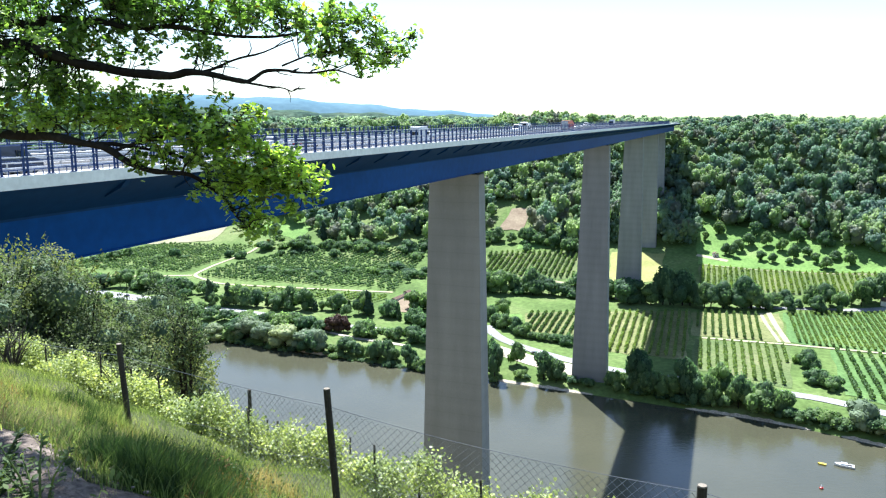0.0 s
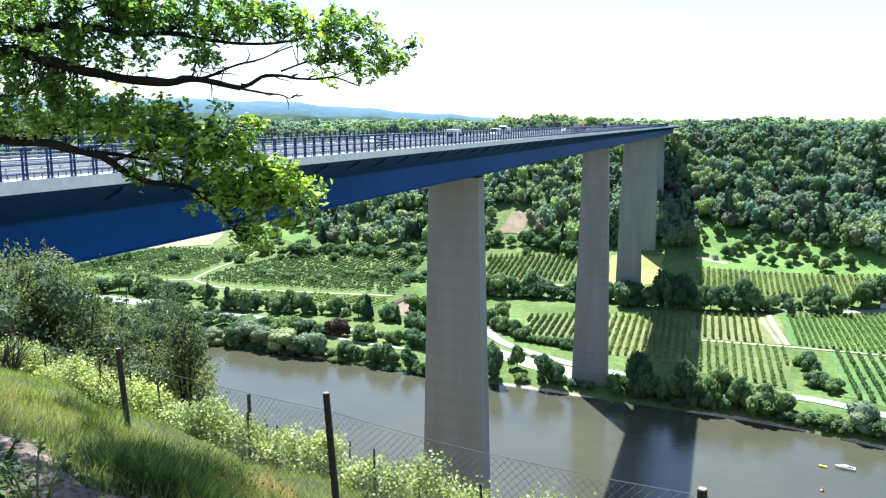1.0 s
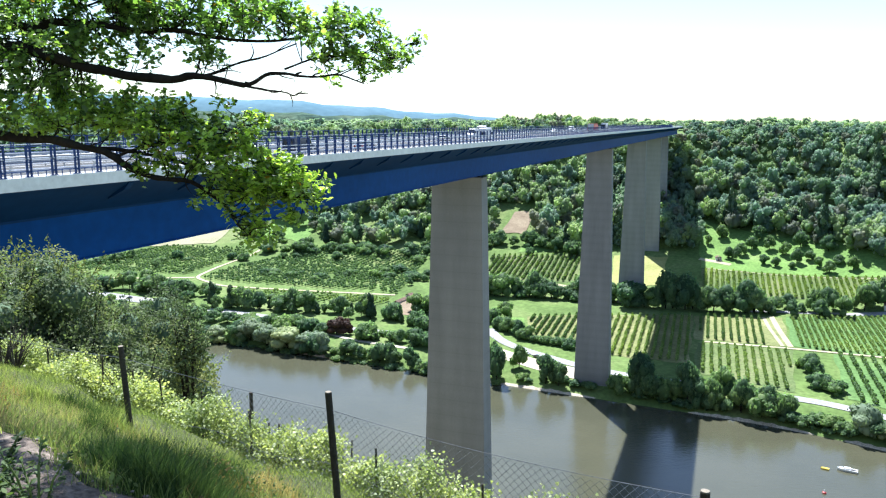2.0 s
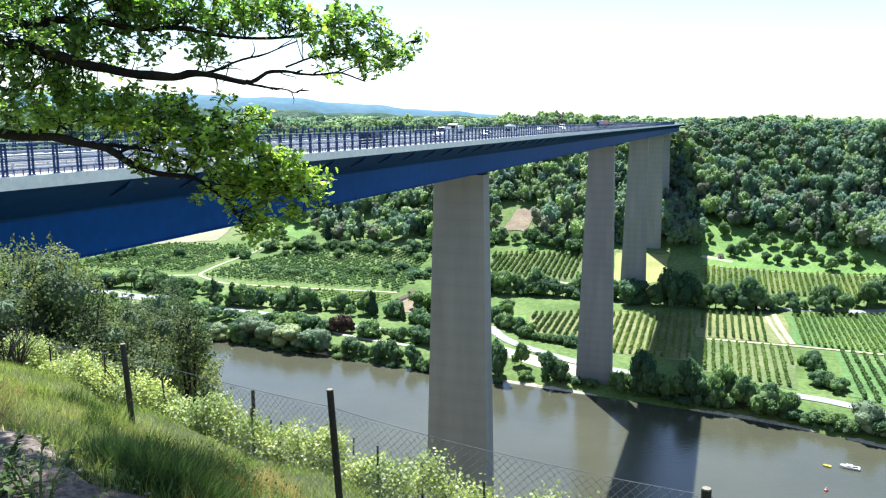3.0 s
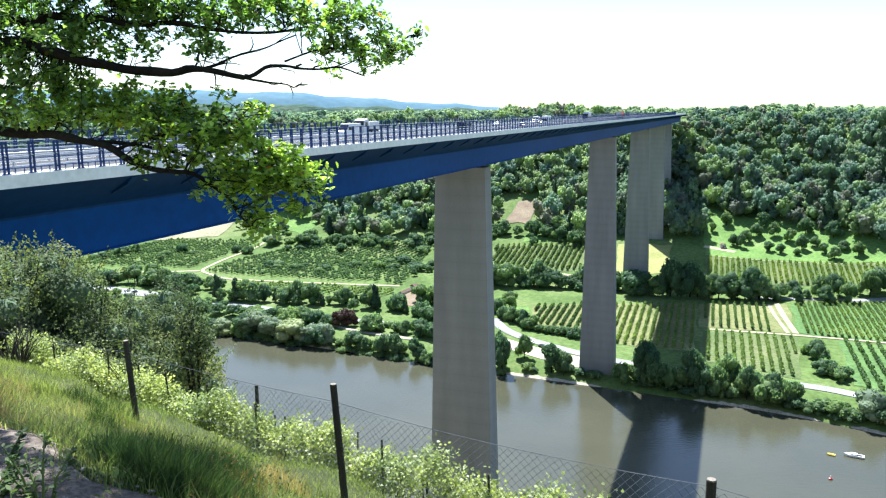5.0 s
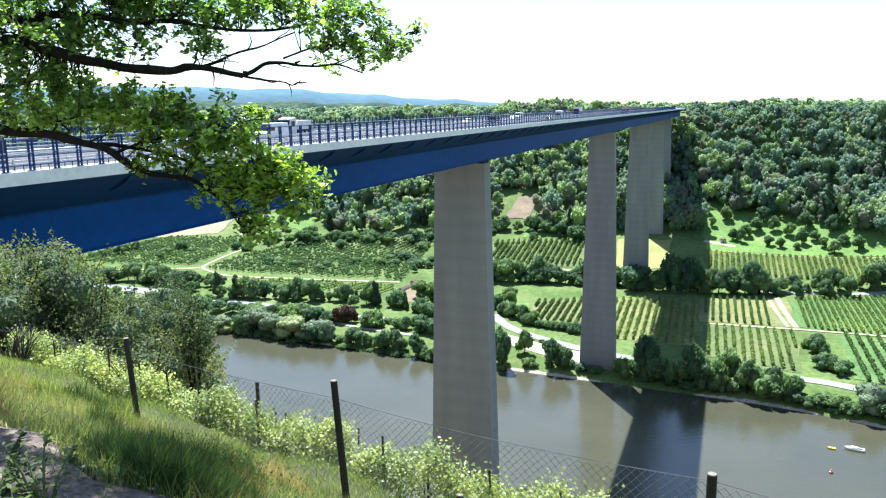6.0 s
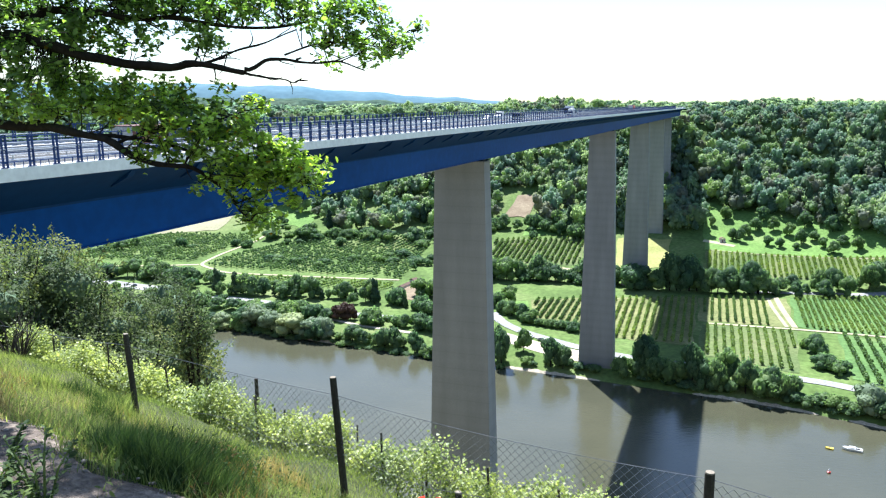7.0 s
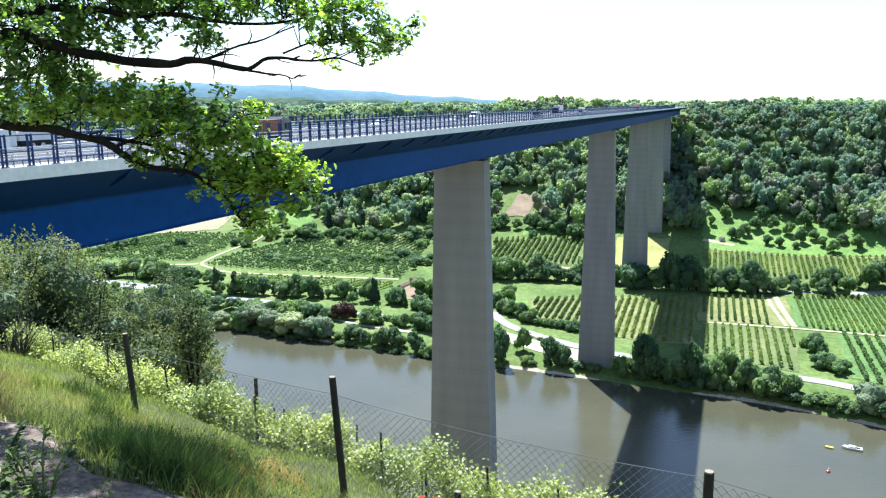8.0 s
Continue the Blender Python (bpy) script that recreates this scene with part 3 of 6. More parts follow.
def shell_points(rng, n, lobes, top=0.0):
    """Points and outward directions on a cluster of rounded lobes (x, y, z, rx, rz)."""
    w = np.array([l[3] * l[4] for l in lobes])
    which = rng.choice(len(lobes), n, p=w / w.sum())
    L = np.array(lobes)[which]
    d = rng.normal(0, 1, (n, 3))
    d[:, 2] += top
    d /= np.linalg.norm(d, axis=1)[:, None]
    r = rng.uniform(0.72, 1.08, n)[:, None]
    rad = np.stack([L[:, 3], L[:, 3], L[:, 4]], 1)
    return L[:, :3] + d * rad * r, d


def crown_mesh(rng, n, size, lobes, core=0.74, cores=ICO2, top=0.35, ruffle=0.42, inner=1):
    pos, d = shell_points(rng, n, lobes, top)
    v, f = tufts(rng, pos, d, size, ruffle)
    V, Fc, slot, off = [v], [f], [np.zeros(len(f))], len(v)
    # a solid core in each lobe; slot 1 gives it the painted shade colour
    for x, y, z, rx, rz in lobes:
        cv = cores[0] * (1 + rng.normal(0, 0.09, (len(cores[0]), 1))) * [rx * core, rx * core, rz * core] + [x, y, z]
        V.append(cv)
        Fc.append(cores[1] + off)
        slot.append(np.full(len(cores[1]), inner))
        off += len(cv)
    return np.concatenate(V), np.concatenate(Fc), np.concatenate(slot)


def scatter(protos, spots, rng, z_off=0.0):
    """Joins turned and scaled copies of the prototypes, standing on the ground at the spots (x, y, width, height)."""
    V, Fc, S, off = [], [], [], 0
    for x, y, w, h in spots:
        v, f, s = protos[rng.integers(len(protos))]
        a = rng.uniform(0, math.tau)
        c, q = math.cos(a), math.sin(a)
        p = np.stack([(v[:, 0] * c - v[:, 1] * q) * w + x, (v[:, 0] * q + v[:, 1] * c) * w + y, v[:, 2] * h + ground_z(x, y) + z_off], 1)
        V.append(p)
        Fc.append(f + off)
        S.append(s)
        off += len(p)
    return np.concatenate(V), np.concatenate(Fc), np.concatenate(S)


def stuff(name, data, mats, label, category):
    ob = raw(name, data[0], data[1], mats, data[2], smooth=True)
    return tagged(ob, label, category, kind="stuff")


RNG = np.random.default_rng(7)


def random_lobes(rng, n, spread=0.5, low=0.35, high=0.85):
    out = [(0, 0, 0.58, 0.4, 0.4)]
    for k in range(n):
        a = k * 2.4 + rng.uniform(0, 1)
        r = spread * rng.uniform(0.6, 1.0)
        out.append((r * math.cos(a) * 0.6, r * math.sin(a) * 0.6, rng.uniform(low, high), rng.uniform(0.2, 0.3), rng.uniform(0.16, 0.25)))
    return out


VINE_PROTO = [crown_mesh(RNG, 26, 0.28, [(0, 0, 0.62, 0.42, 0.36)], 0.7, ICO1) for _ in range(4)]
ORCHARD_PROTO = [crown_mesh(RNG, 45, 0.17, random_lobes(RNG, 2), 0.72, ICO1) for _ in range(5)]


def rows(quad, step, gap, w, h, lean=-0.026, thin=0.06):
    """Standing places along parallel rows that fill a patch."""
    a, b, c, d = [np.array(q, float) for q in quad]
    y0, y1 = min(a[1], b[1]), max(c[1], d[1])
    x0, x1 = min(a[0], d[0]) - 6, max(b[0], c[0]) + 6
    out = []
    poly = [a, b, c, d]

    def inside(x, y):
        s = []
        for p, q in zip(poly, poly[1:] + poly[:1]):
            s.append((q[0] - p[0]) * (y - p[1]) - (q[1] - p[1]) * (x - p[0]))
        return all(k >= 0 for k in s) or all(k <= 0 for k in s)
    x = x0
    while x < x1:
        y = y0
        while y < y1:
            px, py = x + (y - y0) * lean + RNG.normal(0, 0.12), y
            if inside(px, py) and RNG.random() > thin:
                out.append((px, py, w * RNG.uniform(0.8, 1.2), h * RNG.uniform(0.8, 1.2)))
            y += step * RNG.uniform(0.9, 1.1)
        x += gap
    return out


for quad, step, gap, w, h, label in (
    ([(-10, 489), (30, 490), (28, 554), (-14, 542)], 1.5, 4.6, 1.8, 2.3, "rows of green vines in pale grass"),
    ([(45, 490), (110, 486), (130, 582), (43, 558)], 1.2, 3.6, 1.9, 2.0, "dense rows of green vines"),
    ([(-10, 428), (36, 414), (40, 480), (-10, 478)], 1.4, 4.6, 2.0, 2.3, "rows of green vines in pale grass"),
    ([(64, 410), (110, 390), (112, 478), (65, 481)], 1.4, 5.4, 2.3, 2.4, "rows of green vines in pale grass"),
    ([(-70, 442), (-17, 442), (-19, 540), (-80, 520)], 1.5, 4.6, 1.9, 2.4, "rows of green vines below the bridge"),
    ([(-114, 464), (-78, 460), (-86, 521), (-122, 505)], 1.5, 4.6, 1.9, 2.4, "rows of green vines below the bridge"),
    ([(-12, 608), (130, 602), (130, 638), (-14, 652)], 1.8, 4.2, 2.2, 3.2, "rows of green vines on a slope"),
    ([(-186, 606), (-112, 614), (-120, 676), (-198, 662)], 1.8, 4.8, 2.3, 2.9, "rows of green vines on a slope"),
):
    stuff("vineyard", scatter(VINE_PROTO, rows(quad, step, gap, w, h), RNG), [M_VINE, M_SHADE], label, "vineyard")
for quad, label in (
    ([(-415, 528), (-236, 536), (-262, 664), (-425, 660)], "rows of small green orchard trees"),
    ([(-560, 520), (-440, 540), (-445, 650), (-580, 640)], "rows of small green orchard trees"),
    ([(-360, 490), (-235, 498), (-232, 520), (-370, 508)], "rows of young green orchard trees"),
):
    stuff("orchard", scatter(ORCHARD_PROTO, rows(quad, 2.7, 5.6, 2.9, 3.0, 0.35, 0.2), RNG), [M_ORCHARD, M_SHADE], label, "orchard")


# ---- single trees of the valley ----
def tree_proto(kind, leaf, n, size, lobes, trunk_h, seed):
    rng = np.random.default_rng(seed)
    root = tagged(new(kind[0]), kind[1], "tree", group=kind[2])
    bm = bmesh.new()
    tube(bm, [(0, 0, -0.08), (0.01, 0, trunk_h * 0.5), (-0.01, 0.01, trunk_h), (0.01, 0, 0.62)], [0.04, 0.03, 0.026, 0.01], 7)
    for k in range(4):
        a = k * 1.7 + rng.uniform(0, 0.6)
        tube(bm, [(0, 0, trunk_h * 0.9), (0.12 * math.cos(a), 0.12 * math.sin(a), trunk_h + 0.14), (0.26 * math.cos(a), 0.26 * math.sin(a), trunk_h + 0.24)], [0.018, 0.012, 0.005], 5)
    part("trunk", bm, M_BARK, root)
    v, f, s = crown_mesh(rng, n, size * 0.9, lobes, 0.88, ICO2, 0.25, 0.36, 0)
    raw("crown", v, f, [leaf, M_SHADE], s, root, smooth=True)
    root.location = (0, -900, -500)
    return root


def lobes_round(seed, n=7):
    return random_lobes(np.random.default_rng(seed), n, 0.66, 0.2, 0.8)


def lobes_low(seed):
    rng = np.random.default_rng(seed)
    return [(0, 0, 0.4, 0.42, 0.38)] + [(0.42 * math.cos(k), 0.42 * math.sin(k), rng.uniform(0.22, 0.5), 0.26, rng.uniform(0.2, 0.34)) for k in (0.3, 1.5, 2.7, 3.9, 5.2)]


def lobes_tall(seed):
    rng = np.random.default_rng(seed)
    return [(rng.normal(0, 0.05), rng.normal(0, 0.05), z, 0.34 * (1.08 - z) + 0.06, 0.14) for z in (0.2, 0.32, 0.45, 0.57, 0.69, 0.8, 0.9)]


G_BANK = "trees on the far river bank"
PROTOS = {
    "oak": [tree_proto(("broadleaf_tree", "round green broadleaf tree in full leaf", G_BANK), M_BANK, 950, 0.055, lobes_round(s), 0.22, s) for s in (1, 2, 3)],
    "willow": [tree_proto(("willow_tree", "pale grey-green willow on the river bank", G_BANK), M_WILLOW, 950, 0.052, lobes_round(s, 8), 0.15, s) for s in (11, 12)],
    "copper": [tree_proto(("copper_tree", "dark copper-leaved tree behind the bank", G_BANK), M_PURPLE, 800, 0.06, lobes_round(21), 0.2, 21)],
    "shrub": [tree_proto(("shrub", "low rounded green shrub", "shrubs in the valley"), M_BANK, 650, 0.085, lobes_low(s), 0.12, s) for s in (31, 32)],
    "conifer": [tree_proto(("conifer_tree", "dark green pointed conifer", "conifers in the valley"), M_CONIFER, 800, 0.06, lobes_tall(s), 0.12, s) for s in (41, 42)],
}


def plant(kind, x, y, w, h):
    src = PROTOS[kind][RNG.integers(len(PROTOS[kind]))]
    m = Matrix.LocRotScale((x, y, ground_z(x, y) - 0.1), Euler((0, 0, RNG.uniform(0, 6.28))), None)
    ob = copy_thing(src, m)
    ob.scale = (w, w * RNG.uniform(0.9, 1.1), h)
    return ob


def line_of(kinds, a, b, n, w, h, jitter=2.0):
    for k in range(n):
        t = (k + RNG.uniform(0.2, 0.8)) / n
        x, y = a[0] + (b[0] - a[0]) * t + RNG.normal(0, jitter), a[1] + (b[1] - a[1]) * t + RNG.normal(0, jitter)
        s = RNG.uniform(0.55, 1.35)
        plant(kinds[RNG.integers(len(kinds))], x, y, w * s * RNG.uniform(0.85, 1.15), h * s * RNG.uniform(0.85, 1.3))


# the far bank, upstream to downstream
line_of(["oak", "shrub", "willow"], (-318, 405), (-286, 402), 6, 10, 9)
line_of(["willow", "willow", "willow", "oak"], (-284, 405), (-224, 400), 10, 12.5, 12.5, 1.2)
line_of(["shrub", "oak"], (-222, 401), (-194, 398), 5, 8, 7, 1.2)
line_of(["oak", "oak", "shrub"], (-194, 399), (-152, 391), 13, 9, 12, 1.5)
plant("copper", -232, 427, 11, 11)
plant("copper", -226, 429, 9, 10)
line_of(["oak", "shrub"], (-300, 428), (-240, 424), 8, 9, 7.5, 3.0)
line_of(["oak", "shrub"], (-216, 427), (-150, 420), 10, 9, 8.5, 2.0)
line_of(["oak", "shrub"], (-470, 430), (-310, 430), 14, 10, 8)
line_of(["oak", "oak", "shrub"], (-480, 478), (-370, 476), 20, 12, 12, 5.0)
strip("pavement", [(-470, 462), (-430, 458), (-395, 455)], 13, 0.25, M_PALE_ROAD, "pale gravel parking ground beside the road", "parking")
line_of(["oak", "oak", "conifer"], (-352, 458), (-246, 472), 25, 10, 11.5, 2.5)
line_of(["oak", "shrub"], (-320, 478), (-250, 486), 9, 9, 7, 4.0)
line_of(["oak", "shrub", "conifer"], (-245, 468), (-160, 462), 14, 10, 11, 4.0)
line_of(["shrub", "oak"], (-203, 490), (-168, 500), 7, 12, 13)
line_of(["oak"], (-150, 404), (-106, 392), 9, 10, 16, 1.5)
plant("oak", -104, 404, 9, 15)
plant("oak", -86, 392, 10, 17)
plant("oak", -79, 391, 9, 14)
line_of(["shrub"], (-100, 396), (-60, 390), 7, 5, 4)
line_of(["oak", "oak", "shrub"], (-46, 392), (-6, 388), 13, 10, 14, 1.4)
line_of(["oak", "oak", "shrub"], (-6, 388), (34, 382), 14, 9, 12, 2.0)
line_of(["oak", "shrub"], (-4, 396), (18, 392), 5, 9, 15, 1.0)
line_of(["shrub"], (30, 381), (64, 376), 9, 7, 6, 1.0)
line_of(["willow", "shrub"], (62, 375), (100, 358), 8, 11, 10, 1.5)
line_of(["oak", "willow"], (104, 358), (180, 322), 9, 13, 13)
line_of(["shrub", "oak"], (46, 430), (62, 418), 6, 9, 8, 2.5)
line_of(["oak", "shrub"], (43, 455), (54, 442), 4, 9, 10, 2.0)
line_of(["shrub"], (-325, 404), (-110, 388), 34, 6, 3.8, 1.0)
line_of(["shrub"], (-40, 387.5), (-10, 385), 6, 5, 3.5, 1.0)
line_of(["shrub"], (40, 379), (100, 360), 10, 5, 3.5, 1.0)
line_of(["shrub", "oak"], (-470, 445), (-330, 440), 14, 8, 5.5, 2.5)
line_of(["shrub", "oak"], (-325, 440), (-235, 431), 12, 8, 5.5, 2.0)
line_of(["oak", "shrub"], (-222, 434), (-160, 432), 9, 8, 6, 1.5)
# hedges between road and vine fields
line_of(["shrub", "oak", "shrub"], (-116, 455), (-82, 445), 8, 6, 7, 1.0)
line_of(["oak", "shrub"], (-152, 478), (-138, 492), 6, 9, 12)
line_of(["shrub", "oak"], (-136, 474), (-112, 452), 7, 7, 8, 1.0)
line_of(["oak", "oak", "shrub"], (-200, 548), (-60, 566), 26, 13, 13)
line_of(["oak"], (-150, 556), (-80, 566), 10, 13, 15)
line_of(["oak"], (-66, 552), (-12, 560), 12, 14, 17)
line_of(["oak", "oak", "shrub"], (-10, 556), (34, 566), 10, 13, 15, 1.5)
line_of(["oak"], (30, 572), (140, 598), 13, 12, 14, 3.0)
plant("oak", 46, 560, 9, 12)
plant("oak", 64, 566, 11, 13)
plant("oak", 79, 570, 11, 15)
# trees strewn over the meadows
line_of(["oak"], (-20, 730), (8, 715), 3, 9, 9)
for x, y, w, h in ((-13, 705, 6, 9), (4, 682, 8, 11), (10, 678, 8, 13), (14, 690, 9, 12), (22, 700, 10, 12), (31, 672, 8, 9), (36, 700, 9, 13), (40, 668, 7, 9), (48, 690, 9, 12), (52, 665, 6, 6), (56, 675, 9, 14), (66, 680, 8, 9), (71, 668, 7, 9), (78, 655, 9, 11), (86, 672, 9, 8), (95, 660, 10, 12), (28, 715, 10, 14), (60, 700, 12, 15), (80, 690, 12, 15)):
    plant("oak", x, y, w, h)
line_of(["oak", "shrub"], (-210, 690), (-130, 690), 16, 10, 11, 8.0)
line_of(["oak", "conifer"], (-150, 700), (-118, 690), 7, 11, 17, 4.0)
plant("oak", -112, 672, 14, 13)
line_of(["conifer"], (-372, 690), (-362, 700), 2, 12, 19, 3.0)
line_of(["conifer"], (-305, 700), (-262, 700), 6, 9, 17, 4.0)
line_of(["oak", "shrub"], (-420, 640), (-240, 660), 46, 9, 8, 12.0)
line_of(["oak", "shrub"], (-470, 690), (-390, 660), 14, 8, 8, 9.0)
line_of(["conifer"], (-375, 672), (-366, 676), 2, 13, 20, 2.0)
line_of(["shrub"], (-390, 560), (-250, 590), 16, 8, 6, 12.0)
line_of(["oak", "shrub"], (-560, 560), (-450, 590), 14, 9, 8, 12.0)
line_of(["shrub", "oak"], (-235, 560), (-225, 640), 8, 9, 9, 4.0)


# ---- woods ----
def rugged_lobes(rng, n):
    """A broad crown broken into many unequal bosses."""
    out = [(0, 0, 0.5, 0.34, 0.36)]
    for k in range(n):
        a, t = k * 2.4 + rng.uniform(0, 1.2), rng.uniform(0.05, 1.0)
        r = 0.4 * math.sqrt(1 - 0.72 * t * t) * rng.uniform(0.7, 1.1)
        q = rng.uniform(0.11, 0.22)
        out.append((r * math.cos(a), r * math.sin(a), 0.34 + 0.5 * t, q, q * rng.uniform(0.75, 1.2)))
    return out


WOOD_PROTO = [crown_mesh(RNG, 170, 0.056, rugged_lobes(RNG, 6 + k % 5), 0.86, ICO1, 0.35, 0.42, 0) for k in range(16)]
CHEAP_PROTO = [crown_mesh(RNG, 55, 0.17, random_lobes(RNG, 3, 0.6), 0.86, ICO1) for _ in range(6)]
DARK_PROTO = [crown_mesh(RNG, 120, 0.11, lobes_tall(s), 0.8, ICO1) for s in (51, 52, 53)]


def wood_edge(x):
    """How far back the woods begin."""
    return np.interp(x, [-700, -560, -470, -432, -362, -306, -264, -211, -164, -128, -90, -50, -20, 11, 55, 80, 115, 130, 400], [725, 730, 735, 712, 668, 674, 668, 692, 700, 684, 694, 688, 692, 734, 712, 698, 668, 658, 620])


def woods(x0, x1, y1, gap, w, h, rng):
    out = []
    y = 660.0
    while y < y1:
        x = x0
        while x < x1:
            px, py = x + rng.normal(0, gap * 0.3), y + rng.normal(0, gap * 0.3)
            near_bridge = abs(px - BX) < 15.5 and (ground_z(px, py) > 123 or py < 702)
            clearing = -212 < px < -174 and 690 < py < 764
            meadow = -23 < px < 14 and py < 756 - (px + 26) * 0.75
            sparse = px < -95 and py < wood_edge(px) + (75 if px < -215 else 60) and rng.random() < (0.68 if px < -215 else 0.45)
            if py > wood_edge(px) and not sparse and not (near_bridge or clearing or meadow):
                s = rng.uniform(0.55, 1.5) * (1.22 if py < wood_edge(px) + 45 else 0.98 if py < 800 else 0.72)
                out.append((px, py, w * s, h * s * rng.uniform(0.85, 1.15)))
            x += gap
        y += gap * (1.0 if y < 900 else 1.5)
    return out


wood_rng = np.random.default_rng(5)
spots = woods(-560, 190, 905, 7.1, 12.5, 15.0, wood_rng)
left = woods(-1150, -560, 1000, 12.5, 17.0, 14.0, wood_rng)
dark = [s for s in spots if wood_rng.random() < 0.06 and s[1] < 775]
light = [s for s in spots if s not in set(dark)]
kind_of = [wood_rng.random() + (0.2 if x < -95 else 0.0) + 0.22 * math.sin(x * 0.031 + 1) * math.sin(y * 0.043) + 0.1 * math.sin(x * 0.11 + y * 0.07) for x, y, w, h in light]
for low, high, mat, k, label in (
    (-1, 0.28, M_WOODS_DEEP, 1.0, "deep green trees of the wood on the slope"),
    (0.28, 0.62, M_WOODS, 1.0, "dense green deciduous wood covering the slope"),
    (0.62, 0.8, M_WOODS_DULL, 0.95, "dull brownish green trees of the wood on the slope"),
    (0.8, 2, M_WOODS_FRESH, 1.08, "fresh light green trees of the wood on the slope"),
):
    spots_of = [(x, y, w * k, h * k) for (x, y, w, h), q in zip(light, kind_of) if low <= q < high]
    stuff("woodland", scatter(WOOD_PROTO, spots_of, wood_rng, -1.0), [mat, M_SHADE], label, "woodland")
stuff("conifers", scatter(DARK_PROTO, [(x, y, w * 0.9, h * 1.35) for x, y, w, h in dark], wood_rng, -1.0), [M_CONIFER, M_SHADE], "scattered dark conifers within the wood", "woodland")
far = []
for k in range(1900):
    y = wood_rng.uniform(905, 2600)
    x = wood_rng.uniform(-0.95, 0.3) * y
    if math.sin(x * 0.011 + 2) * math.sin(y * 0.009) + 0.35 * math.sin(x * 0.03) > -0.45:
        far.append((x, y, wood_rng.uniform(10, 20), wood_rng.uniform(6, 12)))
stuff("woodland", scatter(CHEAP_PROTO, left, wood_rng, -1.0), [M_WOODS_DEEP, M_SHADE], "green deciduous wood along the plateau edge", "woodland")
stuff("woodland", scatter(CHEAP_PROTO, far, wood_rng, -1.0), [M_WOODS, M_SHADE], "distant green copses on the plateau", "woodland")


# ---- distant ridges ----
def ridge(name, dist, mat, heights, label):
    """A long hill that closes the view: a rounded body with its crest at the given heights above eye level."""
    ang = np.radians(np.linspace(58, -30, 120))
    base = np.interp(np.linspace(0, 1, 120), np.linspace(0, 1, len(heights)), heights)
    crest = base + 4 * np.sin(ang * 60) + 3 * np.sin(ang * 131 + 1)
    V = []
    for a, c in zip(ang, crest):
        for k, (r, q) in enumerate(((dist, -60.0), (dist * 1.04, c * 0.55), (dist * 1.08, c), (dist * 1.12, c * 0.6), (dist * 1.15, -60.0))):
            V.append((-r * math.sin(a), r * math.cos(a), EYE + q))
    F4 = [(i * 5 + k, i * 5 + k + 1, i * 5 + k + 6, i * 5 + k + 5) for i in range(119) for k in range(4)]
    ob = raw(name, V, F4, mat, smooth=True)
    return tagged(ob, label, "hill", kind="structure")


ridge("backdrop", 4000, M_HAZE2, [125, 128, 130, 112, 58, 12, -8, -14, -20, -20, -20], "wooded ridge on the horizon, blue haze painted into its colour")
ridge("backdrop", 2700, M_HAZE1, [24, 32, 36, 30, 14, 5, 0, -4, -8, -10, -10], "green wooded ridge on the horizon, haze painted into its colour")
for group in PROTOS.values():
    for root in group:
        for o in (*root.children, root):
            bpy.data.objects.remove(o)
PROTOS.clear()

# ---- the near hillside ----
def spread(u, p):
    """A place on the near slope: u metres along the contour, p metres down the slope."""
    return 0.966 * u + 0.258 * p, -0.258 * u + 0.966 * p


us, ps = np.linspace(-40, 40, 330), np.linspace(0, 1, 14)
U, T = np.meshgrid(us, ps, indexing="ij")
P = 0.25 + 0.12 * np.sin(U * 1.9) + T * (1.78 + 0.16 * np.sin(U * 2.7 + 1) + 0.1 * np.sin(U * 6.1))
drape("path", 0.966 * U + 0.258 * P, -0.258 * U + 0.966 * P, 0.03, M_SOIL, "bare trodden earth footpath", "path")

near_rng = np.random.default_rng(3)


def path_stones(n):
    """Small stones and clods lying loose on the footpath."""
    rng = np.random.default_rng(12)
    V, Fc = [], []
    for k in range(n):
        x, y = spread(rng.uniform(-7, 1), rng.uniform(0.35, 2.0))
        r = 0.004 + 0.011 * rng.random() ** 3
        V.append(ICO1[0] * (1 + rng.normal(0, 0.16, (len(ICO1[0]), 1))) * [r * 1.2, r, r * 0.6] + [x, y, ground_z(x, y) + 0.03 + 0.25 * r])
        Fc.append(ICO1[1] + k * len(ICO1[0]))
    return tagged(raw("path_stones", np.concatenate(V), np.concatenate(Fc), M_CLOD), "small loose stones and clods on the footpath", "stones", kind="stuff")


M_CLOD = mottled("pale_clods", [(0.3, (0.17, 0.14, 0.115)), (0.7, (0.36, 0.31, 0.265))], 6.0, 60.0, 0.95, 0.1)
path_stones(1500)
OAK_EDGE = np.array([(0, 0), (0.2, 0.17), (0.32, 0.1), (0.5, 0.29), (0.62, 0.17), (0.8, 0.24), (1, 0.0), (0.8, -0.24), (0.62, -0.17), (0.5, -0.28), (0.32, -0.1), (0.2, -0.16)])
VINE_EDGE = np.array([(0.08, 0), (0.0, 0.4), (0.55, 0.42), (1.0, 0.0), (0.55, -0.42), (0.0, -0.4)])
OVAL_EDGE = np.array([(0, 0), (0.3, 0.24), (0.7, 0.2), (1, 0), (0.7, -0.2), (0.3, -0.24)])


